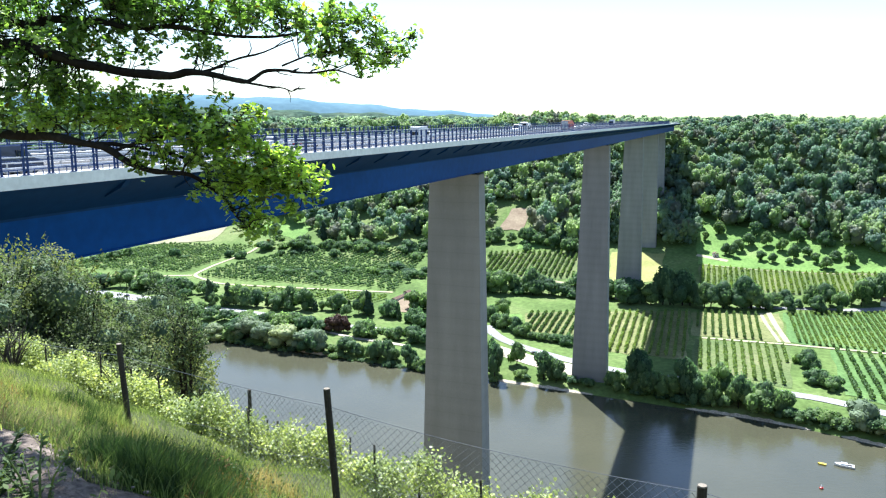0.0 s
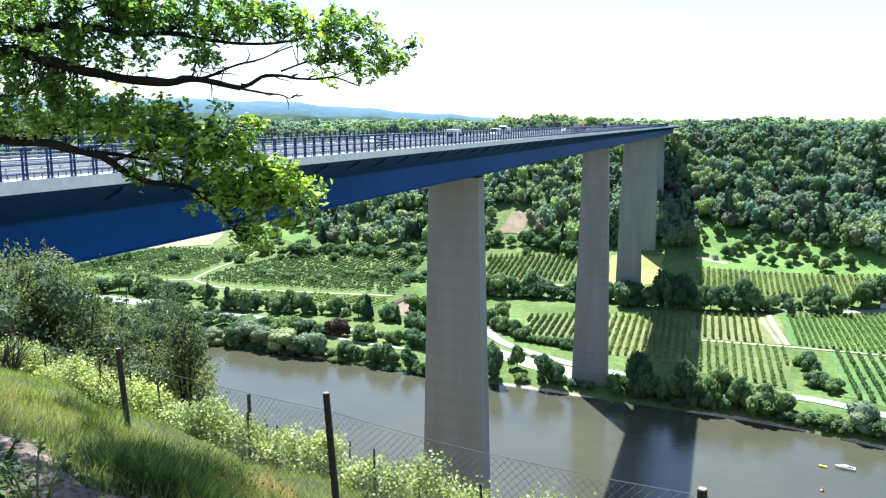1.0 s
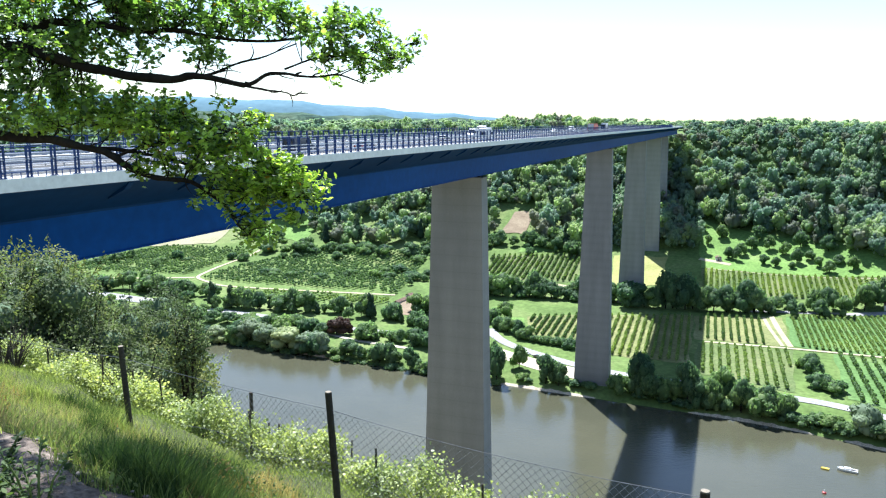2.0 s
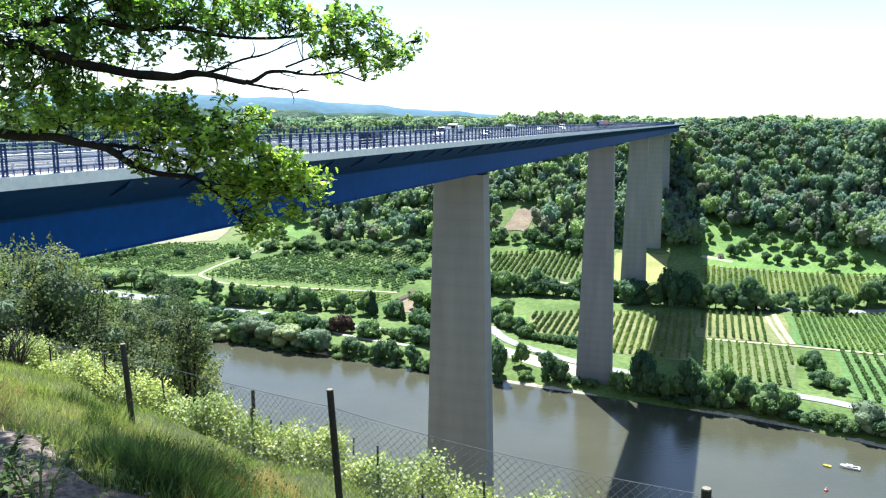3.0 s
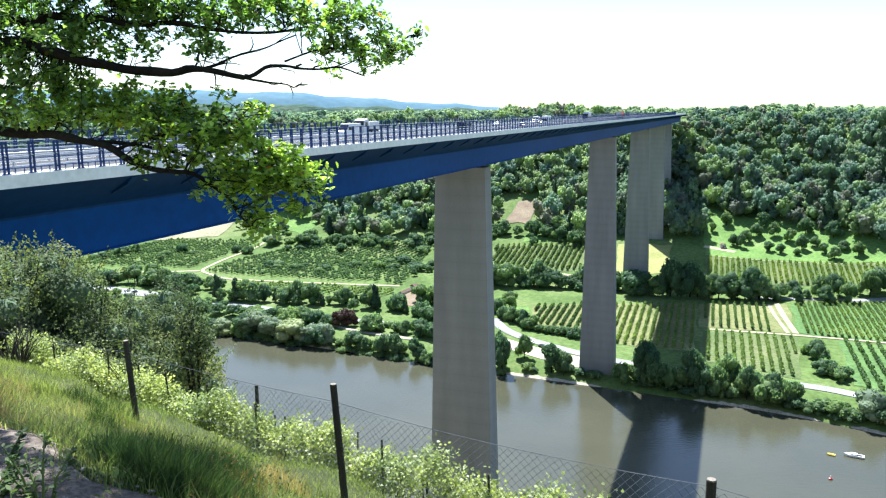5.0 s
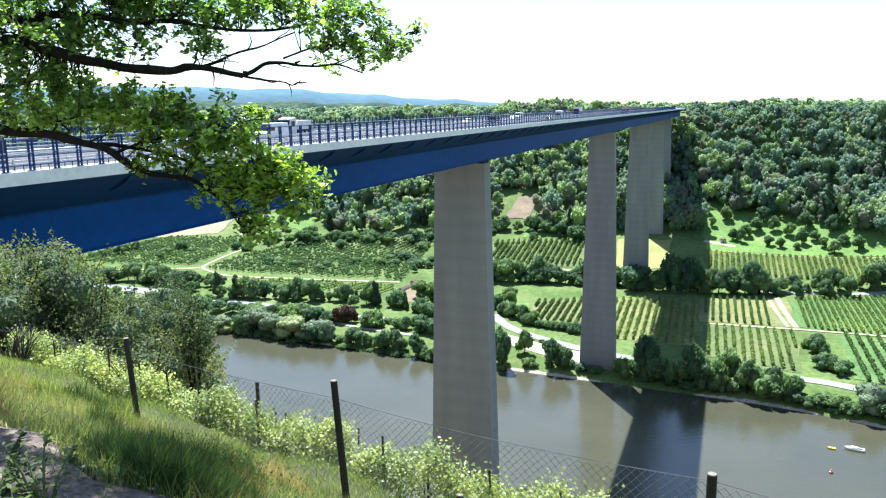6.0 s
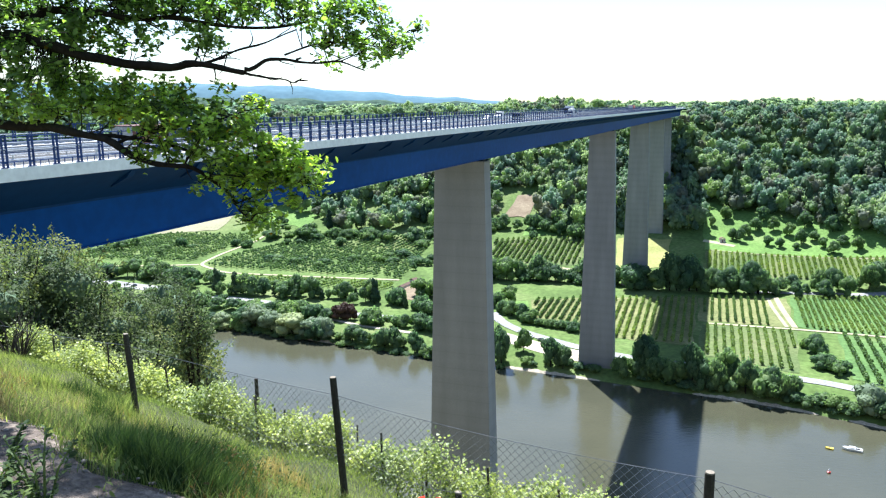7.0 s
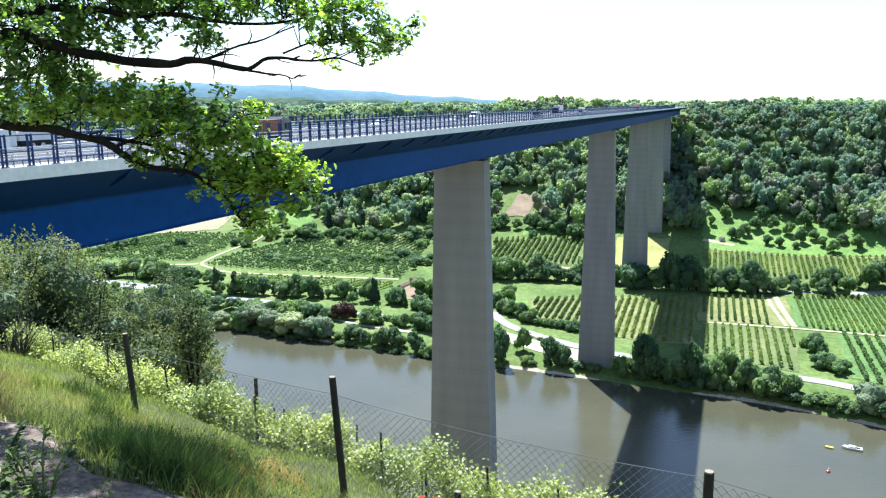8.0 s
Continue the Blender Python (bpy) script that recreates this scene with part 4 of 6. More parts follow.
def leaves(rng, pos, axis, nrm, size, edge, fold=0.35):
    """Whole leaves of the given outline, folded along the midrib."""
    n, m = len(pos), len(edge)
    axis = axis / (np.linalg.norm(axis, axis=1)[:, None] + 1e-9)
    side = np.cross(nrm, axis)
    side /= np.linalg.norm(side, axis=1)[:, None] + 1e-9
    up = np.cross(axis, side)
    k = (size * rng.uniform(0.65, 1.25, n))[:, None, None]
    e = edge[None]
    fd = (fold * rng.uniform(0.0, 1.6, n))[:, None]
    rim = pos[:, None] + k * (axis[:, None] * e[..., 0:1] + side[:, None] * e[..., 1:2] + up[:, None] * (np.abs(e[..., 1]) * fd - 0.25 * e[..., 0] ** 2 * fd)[..., None])
    mid = pos[:, None] + k * axis[:, None] * 0.5
    v = np.concatenate([mid, rim], 1).reshape(-1, 3)
    i = np.arange(n)[:, None, None] * (m + 1)
    j = np.arange(m)
    f = np.stack([np.zeros(m, int), 1 + j, 1 + (j + 1) % m], 1)[None] + i
    return v, f.reshape(-1, 3)


def blades(rng, x, y, h, w, lean):
    n = len(x)
    z = height(x, y) - 0.02
    a = rng.uniform(0, math.tau, n)
    dx, dy = np.cos(a), np.sin(a)
    b = rng.uniform(0, math.tau, n)
    lx, ly = np.cos(b) * lean * h + 0.1 * h, np.sin(b) * lean * h
    P = np.stack([x, y, z], 1)
    W = np.stack([dx, dy, np.zeros(n)], 1) * w[:, None]
    mid = P + np.stack([lx * 0.3, ly * 0.3, h * 0.55], 1)
    tip = P + np.stack([lx, ly, h * 0.95], 1)
    v = np.stack([P - W, P + W, mid - W * 0.7, mid + W * 0.7, tip], 1).reshape(-1, 3)
    i = np.arange(n)[:, None] * 5
    f = np.concatenate([i + [[0, 1, 3]], i + [[0, 3, 2]], i + [[2, 3, 4]]], 0)
    return v, f


def grass(name, n, u0, u1, p0, p1, h0, h1, w, mat, label, keep=None):
    u, p = near_rng.uniform(u0, u1, n), near_rng.uniform(p0, p1, n)
    if keep is not None:
        ok = keep(u, p)
        u, p = u[ok], p[ok]
    x, y = spread(u, p)
    clump = 0.75 + 0.25 * np.sin(x * 3.1 + 1.7 * y) * np.sin(y * 2.7 - x)
    h = near_rng.uniform(h0, h1, len(u)) * clump
    v, f = blades(near_rng, x, y, h, near_rng.uniform(0.6, 1.3, len(u)) * w, near_rng.uniform(0.1, 0.95, len(u)))
    ob = raw(name, v, f, mat)
    return tagged(ob, label, "grass", kind="stuff")


verge = lambda u, p: p > 1.95 + 0.14 * np.sin(u * 2.7 + 1) + 0.12 * np.sin(u * 1.9)
grass("grass", 110000, -17, 2.5, 1.8, 7.1, 0.08, 0.24, 0.0028, M_GRASS, "long green grass on the steep bank", verge)
grass("grass", 14000, -12, -1.5, 1.9, 3.4, 0.1, 0.34, 0.0028, M_GRASS, "long green grass beside the footpath", verge)
grass("dry_grass", 12000, -14, 0, 1.9, 5.0, 0.14, 0.36, 0.0025, M_DRYGRASS, "dry straw-coloured grass beside the footpath", lambda u, p: verge(u, p) & (np.sin(u * 1.1 + 0.6) * np.sin(p * 1.7 + u * 0.4) > 0.0))
grass("dry_grass", 4000, -14, 2, 3.6, 6.4, 0.15, 0.34, 0.002, M_DRYGRASS, "thin dry seed stalks in the grass")
grass("grass", 14000, -17, 2, 6.9, 8.4, 0.06, 0.16, 0.003, M_GRASS, "short grass under the vines")
grass("grass", 4000, -14, -1, -1.6, 0.35, 0.08, 0.25, 0.005, M_GRASS, "short grass on the upper edge of the path")


def clump_grass(cx, cy, r, n, h0, h1, mat, label):
    a, q = near_rng.uniform(0, math.tau, n), np.sqrt(near_rng.uniform(0, 1, n)) * r
    x, y = cx + np.cos(a) * q * 1.25, cy + np.sin(a) * q * 0.75
    h = near_rng.uniform(h0, h1, n) * (1.1 - 0.6 * (q / r) ** 2)
    v, f = blades(near_rng, x, y, h, near_rng.uniform(0.5, 1.2, n) * 0.004, near_rng.uniform(0.1, 0.6, n))
    return tagged(raw("tall_weeds", v, f, mat), label, "weeds", kind="stuff")


# dark weeds; the colour also stands in for the oak's shadow on the bank
M_WEED = leafy("weed_blades_and_shade", (0.036, 0.062, 0.026), (0.13, 0.18, 0.07), (1.1, 1.25, 0.6), 0.35, 0.8)
clump_grass(-4.7, 5.5, 0.65, 5200, 0.2, 0.48, M_WEED, "dense tuft of tall green weeds, coloured dark for the oak's shade")
clump_grass(-3.62, 4.2, 0.55, 4600, 0.15, 0.4, M_WEED, "dense tuft of tall green weeds, coloured dark for the oak's shade")
clump_grass(-2.6, 3.0, 0.3, 3500, 0.12, 0.4, M_WEED, "tuft of green weeds on the path edge, coloured dark for the oak's shade")
clump_grass(-2.95, 3.1, 0.25, 2000, 0.12, 0.35, M_WEED, "tuft of green weeds on the path edge, coloured dark for the oak's shade")
for k in range(26):
    cu, cp = near_rng.uniform(-12, 0.5), near_rng.uniform(2.3, 6.6)
    cx, cy = spread(cu, cp)
    clump_grass(cx, cy, near_rng.uniform(0.15, 0.35), 500, 0.15, 0.42, (M_WEED, M_GRASS, M_DRYGRASS)[k % 3], ("small dark green tuft of weeds", "small bright green tuft of grass", "small dry straw-coloured tuft of grass")[k % 3])


def herbs(name, n, u0, u1, p0, p1, h, size, mat, label, keep=None):
    """Small broad leaves among the grass."""
    u, p = near_rng.uniform(u0, u1, n), near_rng.uniform(p0, p1, n)
    ok = verge(u, p) if keep is None else keep(u, p)
    u, p = u[ok], p[ok]
    x, y = spread(u, p)
    n = len(u)
    patch = 0.35 + 0.65 * np.clip(np.sin(x * 2.3 + 0.8 * y) * np.sin(1.9 * y - 1.1 * x) + 0.4, 0, 1)
    pos = np.stack([x, y, height(x, y) + near_rng.uniform(0.02, 1, n) * h * patch], 1)
    v, f = leaves(near_rng, pos, near_rng.normal(0, 1, (n, 3)) + [0, 0, 0.4], near_rng.normal(0, 0.5, (n, 3)) + [0, 0, 1], size, OVAL_EDGE)
    return tagged(raw(name, v, f, mat), label, "weeds", kind="stuff")


herbs("herbs", 6000, -14, 1.5, 1.9, 7.0, 0.24, 0.02, M_GRASS, "small broad-leaved green herbs in the grass")
herbs("herbs", 2600, -12, 0.5, 1.9, 6.5, 0.2, 0.022, M_WEED, "small dark broad-leaved herbs in the grass")
rusty = lambda u, p: verge(u, p) & (np.sin(u * 2.1 + 0.4) * np.sin(p * 2.6 - u * 0.7) > 0.35)
herbs("herbs", 9000, -12, -1, 1.95, 4.6, 0.3, 0.03, M_RUST, "rust-brown seeding herbs in the grass", rusty)
grass("dry_grass", 14000, -13, -1, 1.95, 5.2, 0.14, 0.36, 0.0028, M_RUST, "rust-brown dry stalks in the grass", rusty)
# more dark leaves where the oak's shadow is imitated
herbs("herbs", 1500, -6.6, -4.4, 3.0, 4.8, 0.4, 0.028, M_WEED, "dense green weeds beside the path, coloured dark for the oak's shade")


fringe = lambda u, p: (p > 1.55 + 0.2 * np.sin(u * 3.7) + 0.15 * np.sin(u * 9.1)) & (np.sin(u * 5.3 + p * 4) > -0.3)
herbs("herbs", 2600, -9, 0.5, 1.4, 2.2, 0.1, 0.035, M_GRASS, "low creeping herbs on the edge of the path", fringe)
grass("grass", 5000, -9, 0.5, 1.4, 2.3, 0.05, 0.2, 0.0028, M_GRASS, "short grass on the worn edge of the path", fringe)
grass("dry_grass", 3000, -9, 0.5, 1.4, 2.3, 0.05, 0.22, 0.0025, M_DRYGRASS, "dry straw on the worn edge of the path", fringe)


# vines behind the fence
def vine_row(p, u0, u1, n, top, label, name="vine_row"):
    shoots = n // 42
    pick = near_rng.integers(0, shoots, n)
    u = near_rng.uniform(u0, u1, shoots)[pick] + near_rng.normal(0, 0.075, n)
    t = np.clip(near_rng.beta(1.5, 1.1, shoots)[pick] + near_rng.normal(0, 0.11, n), 0, 1) * (1 + 0.25 * near_rng.random(n) ** 6)
    wob = 0.12 * np.sin(u * 2.9) + 0.08 * np.sin(u * 7.3 + 1) - 0.015 * np.clip(-u - 4, 0, 12)
    x, y = spread(u, p + near_rng.normal(0, 0.15, n))
    z = height(*spread(u, np.full(n, p))) + 0.16 + t * (top - 0.16 + wob)
    pos = np.stack([x, y, z], 1)
    nr = near_rng.normal(0, 0.7, (n, 3)) + [0, -0.35, 0.8]
    ax = near_rng.normal(0, 1, (n, 3)) + [0, 0, -0.3]
    v, f = leaves(near_rng, pos, ax, nr, 0.044, VINE_EDGE, 0.3)
    root = tagged(new(name), label, "vines", group="rows of vines behind the fence")
    gx, gy = spread((u0 + u1) / 2, p)
    tagged(raw("foliage", v, f, M_VINELEAF, parent=root), kind="stuff")
    for k in range(int((u1 - u0) / 1.15)):
        uu = u0 + 0.5 + k * 1.15 + near_rng.normal(0, 0.1)
        bx, by = spread(uu, p)
        bz = ground_z(bx, by)
        bm = bmesh.new()
        tube(bm, [(bx, by, bz - 0.1), (bx + 0.05, by + 0.03, bz + 0.35), (bx - 0.04, by, bz + 0.5), (bx + 0.1, by, bz + 0.68)], [0.035, 0.028, 0.022, 0.012], 6)
        part("stem", bm, M_BARK, root)
    return root


vine_row(7.9, -17.5, 1.4, 56000, 0.92, "row of young vines in pale green leaf")
vine_row(9.7, -17.5, 1.4, 4500, 1.0, "row of young vines in pale green leaf on the lower terrace")


def stake(u, p, h, lean, r=0.018):
    x, y = spread(u, p)
    z = ground_z(x, y)
    bm = bmesh.new()
    tube(bm, [(x, y, z - 0.25), (x + lean * 0.5, y, z + h * 0.5), (x + lean, y, z + h)], [r, r * 0.95, r * 0.9], 7)
    ob = obj("vine_stake", bm, M_POST, smooth=False)
    return tagged(ob, "thin weathered grey wooden vineyard stake", "stake", group="vineyard stakes")


for k in range(19):
    stake(-16.6 + k * 0.98 + near_rng.normal(0, 0.12), 7.9, near_rng.uniform(0.98, 1.14), near_rng.normal(0, 0.05))
for k in range(8):
    stake(-12.6 + k * 1.75 + near_rng.normal(0, 0.15), 9.7, near_rng.uniform(1.35, 1.6), near_rng.normal(0, 0.06))
stake(-9.75, 8.2, 1.5, 0.0, 0.035)
stake(-9.95, 8.3, 1.22, 0.02, 0.03)
stake(-10.35, 8.3, 0.9, 0.32, 0.02)


# the fence: leaning timber posts, chain-link mesh and a top wire
FENCE = tagged(new("wire_fence"), "chain-link wire fence on leaning dark timber posts", "fence")


def fence_post(x, y, top, lx, ly, r=0.041):
    z = ground_z(x, y)
    bm = bmesh.new()
    n = 5
    pts = [(x + lx * (k / n), y + ly * (k / n), z - 0.35 + (top - z + 0.35) * k / n) for k in range(n + 1)]
    tube(bm, pts, [r * 1.05, r * 1.04, r, r * 1.02, r * 0.97, r * 0.95], 10)
    post = part("post", bm, M_POST, FENCE, smooth=False)
    bm = bmesh.new()
    tube(bm, [(x + lx, y + ly, top), (x + lx, y + ly, top + 0.012)], [r * 0.93, r * 0.86], 10)
    part("sawn_top", bm, M_POST_TOP, post, "pale sawn timber end")


P2T, P1T, P3T = Vector((-8.02, 8.36, EYE - 3.19)), Vector((-4.15, 7.43, EYE - 3.06)), Vector((-0.03, 6.16, EYE - 2.93))
fence_post(-7.86, 8.3, P2T.z, -0.16, 0.06)
fence_post(-3.98, 7.35, P1T.z, -0.17, 0.08)
fence_post(-0.03, 6.14, P3T.z, 0.0, 0.02, 0.042)
fence_post(-11.9, 9.35, EYE - 3.3, -0.05, 0.03)
fence_post(-16.0, 10.4, EYE - 3.4, -0.05, 0.03)
fence_post(4.0, 5.1, EYE - 2.95, 0.0, 0.03)
fence_post(-2.42, 6.97, EYE - 3.95, -0.05, 0.0, 0.038)
TOPS = [Vector((-16.05, 10.43, EYE - 3.75)), Vector((-11.95, 9.4, EYE - 3.68)), P2T - Vector((0, 0, 0.16)), P1T - Vector((0, 0, 0.2)), P3T - Vector((0, 0, 0.05)), Vector((4.0, 5.13, EYE - 3.05))]


def fence_top(t):
    k = min(int(t), len(TOPS) - 2)
    q = t - k
    p = TOPS[k].lerp(TOPS[k + 1], q)
    p.z -= 4 * q * (1 - q) * (0.03 if k != 3 else 0.07)
    return p


bm = bmesh.new()
tube(bm, [fence_top(k / 12) for k in range(0, 60)] + [TOPS[-1]], [0.0035] * 61, 4)
part("top_wire", bm, M_WIRE, FENCE, "taut zinc wire")
bm = bmesh.new()
tube(bm, [fence_top(k / 12) + Vector((0, 0.02, -0.72 - 0.05 * math.sin(k))) for k in range(28, 58)], [0.003] * 30, 4)
part("middle_wire", bm, M_WIRE, FENCE, "slack zinc wire")
bm = bmesh.new()
N = 204
for k in range(N):
    t0 = 2.45 + 2.2 * k / N
    for sgn in (1, -1):
        pts = []
        for j in range(6):
            t = t0 + sgn * j / 5 * 0.26
            if not 2.4 < t < 4.7:
                continue
            p = fence_top(t)
            sag = 0.04 * math.sin(t * 9 + j)
            pts.append(p + Vector((0.0, sag * j / 5, -0.01 - 1.05 * j / 5 + 0.02 * math.sin(t * 23))))
        if len(pts) > 1 and (k % 2 == 0):
            tube(bm, pts, [0.0022] * len(pts), 3)
tagged(part("chain_link_mesh", bm, M_WIRE, FENCE, "thin diamond wire mesh"), kind="stuff")


# bushes between the vines and the river
def bush(name, x, y, top, r, n, size, seed, label, lob=8, slim=1.0, core=0.62):
    rng = np.random.default_rng(seed)
    z = ground_z(x, y)
    h = top - z
    root = tagged(new(name), label, "bush", group="bushes below the vines")
    root.location = (x, y, z)
    lobes = [(0, 0, h * 0.45, r * 0.55, h * 0.38)]
    for k in range(lob):
        a = k * 2.4 + rng.uniform(0, 0.8)
        q = r * rng.uniform(0.35, 0.75) * slim
        lobes.append((q * math.cos(a), q * math.sin(a), h * rng.uniform(0.25, 0.82), r * rng.uniform(0.26, 0.42), h * rng.uniform(0.13, 0.22)))
    bm = bmesh.new()
    for k in range(5):
        a = k * 1.3
        tube(bm, [(0, 0, -0.2), (0.15 * r * math.cos(a), 0.15 * r * math.sin(a), h * 0.4), (0.4 * r * math.cos(a), 0.4 * r * math.sin(a), h * 0.85)], [0.07, 0.045, 0.012], 6)
    part("stems", bm, M_BARK, root)
    V, Fc = [], []
    off = 0
    n = int(n * 2.1)
    pos, d = shell_points(rng, n, lobes, 0.2)
    v, f = tufts(rng, pos, d + [0, 0, 0.4], size * 0.42)
    tagged(raw("leaves", v, f, M_BUSH, parent=root), kind="stuff")
    m = 130
    tips, td = shell_points(rng, m, lobes, 0.7)
    bm = bmesh.new()
    V, Fc, off = [], [], 0
    for t, dd in zip(tips, td):
        e = t + (dd * 0.6 + np.array([0, 0, 0.55])) * rng.uniform(0.35, 0.75)
        rod(bm, t - dd * 0.2, e, 0.008, 0.003, 4)
        c = 16
        q = rng.uniform(0.1, 1, c)[:, None]
        pp = t + (e - t) * q + rng.normal(0, 0.035, (c, 3))
        vv, ff = leaves(rng, pp, rng.normal(0, 1, (c, 3)) + dd, rng.normal(0, 1, (c, 3)) + [0, 0, 0.6], size * 0.8, OVAL_EDGE)
        V.append(vv)
        Fc.append(ff + off)
        off += len(vv)
    tagged(part("shoot_work", bm, M_BARK, root), kind="stuff")
    tagged(raw("shoot_leaves", np.concatenate(V), np.concatenate(Fc), M_BUSH, parent=root), kind="stuff")
    # solid cores whose colour stands for the shade inside the bush
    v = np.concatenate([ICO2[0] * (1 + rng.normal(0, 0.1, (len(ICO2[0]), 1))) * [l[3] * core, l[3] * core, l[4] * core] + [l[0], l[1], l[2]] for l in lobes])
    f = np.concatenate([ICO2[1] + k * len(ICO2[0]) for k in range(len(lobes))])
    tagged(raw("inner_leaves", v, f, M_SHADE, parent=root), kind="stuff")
    return root


bush("bush", -18.6, 15.4, EYE - 3.3, 2.5, 7000, 0.12, 61, "tall grey-green bush in full leaf")
bush("bush", -21.5, 17.0, EYE - 3.4, 3.0, 6000, 0.13, 62, "tall grey-green bush in full leaf")
bush("bush", -17.8, 17.6, EYE - 5.2, 2.2, 6000, 0.12, 63, "rounded green bush on the slope")
bush("bush", -16.2, 15.2, EYE - 5.3, 1.9, 5500, 0.11, 64, "rounded green bush on the slope")
bush("bush", -16.6, 19.2, EYE - 6.4, 2.2, 5500, 0.12, 65, "rounded green bush on the slope")
bush("bush", -14.6, 15.6, EYE - 5.9, 1.7, 5000, 0.11, 66, "low green bush on the slope")
bush("bush", -20.0, 20.5, EYE - 6.2, 3.0, 6000, 0.13, 67, "broad green bush on the slope")
bush("bush", -18.9, 12.6, EYE - 1.9, 1.7, 5500, 0.1, 72, "tall grey-green bush in full leaf")
bush("bush", -18.3, 17.5, EYE - 4.1, 2.1, 5500, 0.11, 73, "grey-green bush on the slope")
bush("bush", -17.4, 19.3, EYE - 5.3, 2.0, 5000, 0.11, 74, "grey-green bush on the slope")
bush("slender_tree", -12.5, 15.2, EYE - 4.6, 0.6, 480, 0.11, 69, "slender young green tree behind the vines", 9, 0.8, 0.12)
bush("bush", -15.2, 13.4, EYE - 6.0, 1.4, 4200, 0.1, 70, "low green bush behind the vines")


def dry_shrub(x, y, h, seed):
    rng = np.random.default_rng(seed)
    z = ground_z(x, y)
    bm = bmesh.new()
    for k in range(26):
        a, s = rng.uniform(0, 6.28), rng.uniform(0.5, 1.0)
        p1 = Vector((x + 0.25 * math.cos(a), y + 0.25 * math.sin(a), z + h * s * 0.5))
        p2 = p1 + Vector((0.3 * math.cos(a + 0.7), 0.3 * math.sin(a + 0.7), h * s * 0.35))
        tube(bm, [(x, y, z - 0.05), p1, p2], [0.014, 0.009, 0.003], 4)
    return tagged(obj("dry_shrub", bm, M_POST), "bare grey-brown twiggy shrub", "shrub", group="bare shrubs")


dry_shrub(-13.2, 10.9, 1.35, 81)
dry_shrub(-13.9, 11.2, 1.2, 82)
dry_shrub(-10.6, 11.2, 1.6, 83)


def weed(x, y, h, n, size, seed, label="leafy dark green weed beside the path"):
    rng = np.random.default_rng(seed)
    z = ground_z(x, y)
    root = tagged(new("weed"), label, "plant", group="weeds beside the path")
    root.location = (x, y, z)
    bm = bmesh.new()
    P, A = [], []
    for k in range(5):
        a = rng.uniform(0, 6.28)
        e = Vector((0.14 * math.cos(a), 0.14 * math.sin(a), h * rng.uniform(0.6, 1.0)))
        tube(bm, [(0, 0, -0.03), e * 0.5 + Vector((0, 0, 0.05)), e], [0.006, 0.005, 0.002], 5)
        for j in range(n):
            q = (j + 1) / n
            b = rng.uniform(0, 6.28)
            P.append(np.array(e) * q)
            A.append((math.cos(b), math.sin(b), 0.35))
    part("stem", bm, M_GRASS, root)
    v, f = leaves(rng, np.array(P), np.array(A), np.tile([0, 0, 1.0], (len(P), 1)) + rng.normal(0, 0.3, (len(P), 3)), size, OVAL_EDGE)
    tagged(raw("leaves", v, f, M_WEED, parent=root), kind="stuff")
    return root


for k, (x, y, h) in enumerate(((-2.25, 1.75, 0.5), (-2.45, 1.95, 0.42), (-2.7, 2.0, 0.45), (-2.15, 2.0, 0.3), (-2.9, 2.25, 0.4), (-2.6, 2.2, 0.5), (-2.85, 2.0, 0.55), (-3.0, 2.1, 0.5), (-2.75, 1.8, 0.6), (-1.75, 2.05, 0.16), (-1.55, 2.1, 0.14), (-2.55, 1.65, 0.5))):
    weed(x, y, h * 0.72, 44, 0.036, 90 + k)


def poppy(x, y, z):
    root = tagged(new("poppy"), "red poppy flower in the grass", "flower", group="poppies")
    g = ground_z(x, y)
    root.location = (x, y, g)
    bm = bmesh.new()
    tube(bm, [(0, 0, -0.05), (0.02, 0, (z - g) * 0.5), (0, 0, z - g)], [0.004, 0.003, 0.003], 5)
    part("stem", bm, M_GRASS, root)
    n = 5
    a = np.arange(n) * math.tau / n
    ax = np.stack([np.cos(a), np.sin(a), np.full(n, 0.45)], 1)
    v, f = leaves(near_rng, np.tile([0, 0, z - g], (n, 1)), ax, np.tile([0, 0, 1.0], (n, 1)), 0.06, VINE_EDGE)
    raw("petals", v, f, M_POPPY, parent=root)


poppy(-3.2, 7.75, EYE - 4.55)
poppy(-2.98, 7.7, EYE - 4.5)
poppy(-3.1, 7.78, EYE - 4.62)

# ---- the oak whose boughs hang into the view ----
oak = tagged(new("oak_tree"), "oak tree with long leafy boughs over the path", "tree")
oak.location = (-8.6, 3.6, ground_z(-8.6, 3.6))
OAK_AT = Vector(oak.location)
bm = bmesh.new()
tube(bm, [(0, 0, -0.4), (0.05, 0.02, 1.2), (0.0, 0.1, 3.0), (-0.1, 0.2, 5.5)], [0.34, 0.27, 0.23, 0.14], 14)
part("trunk", bm, M_BARK, oak, "rough dark oak trunk")
oak_rng = np.random.default_rng(17)


def eyed(*p):
    return Vector((p[0], p[1], EYE + p[2]))


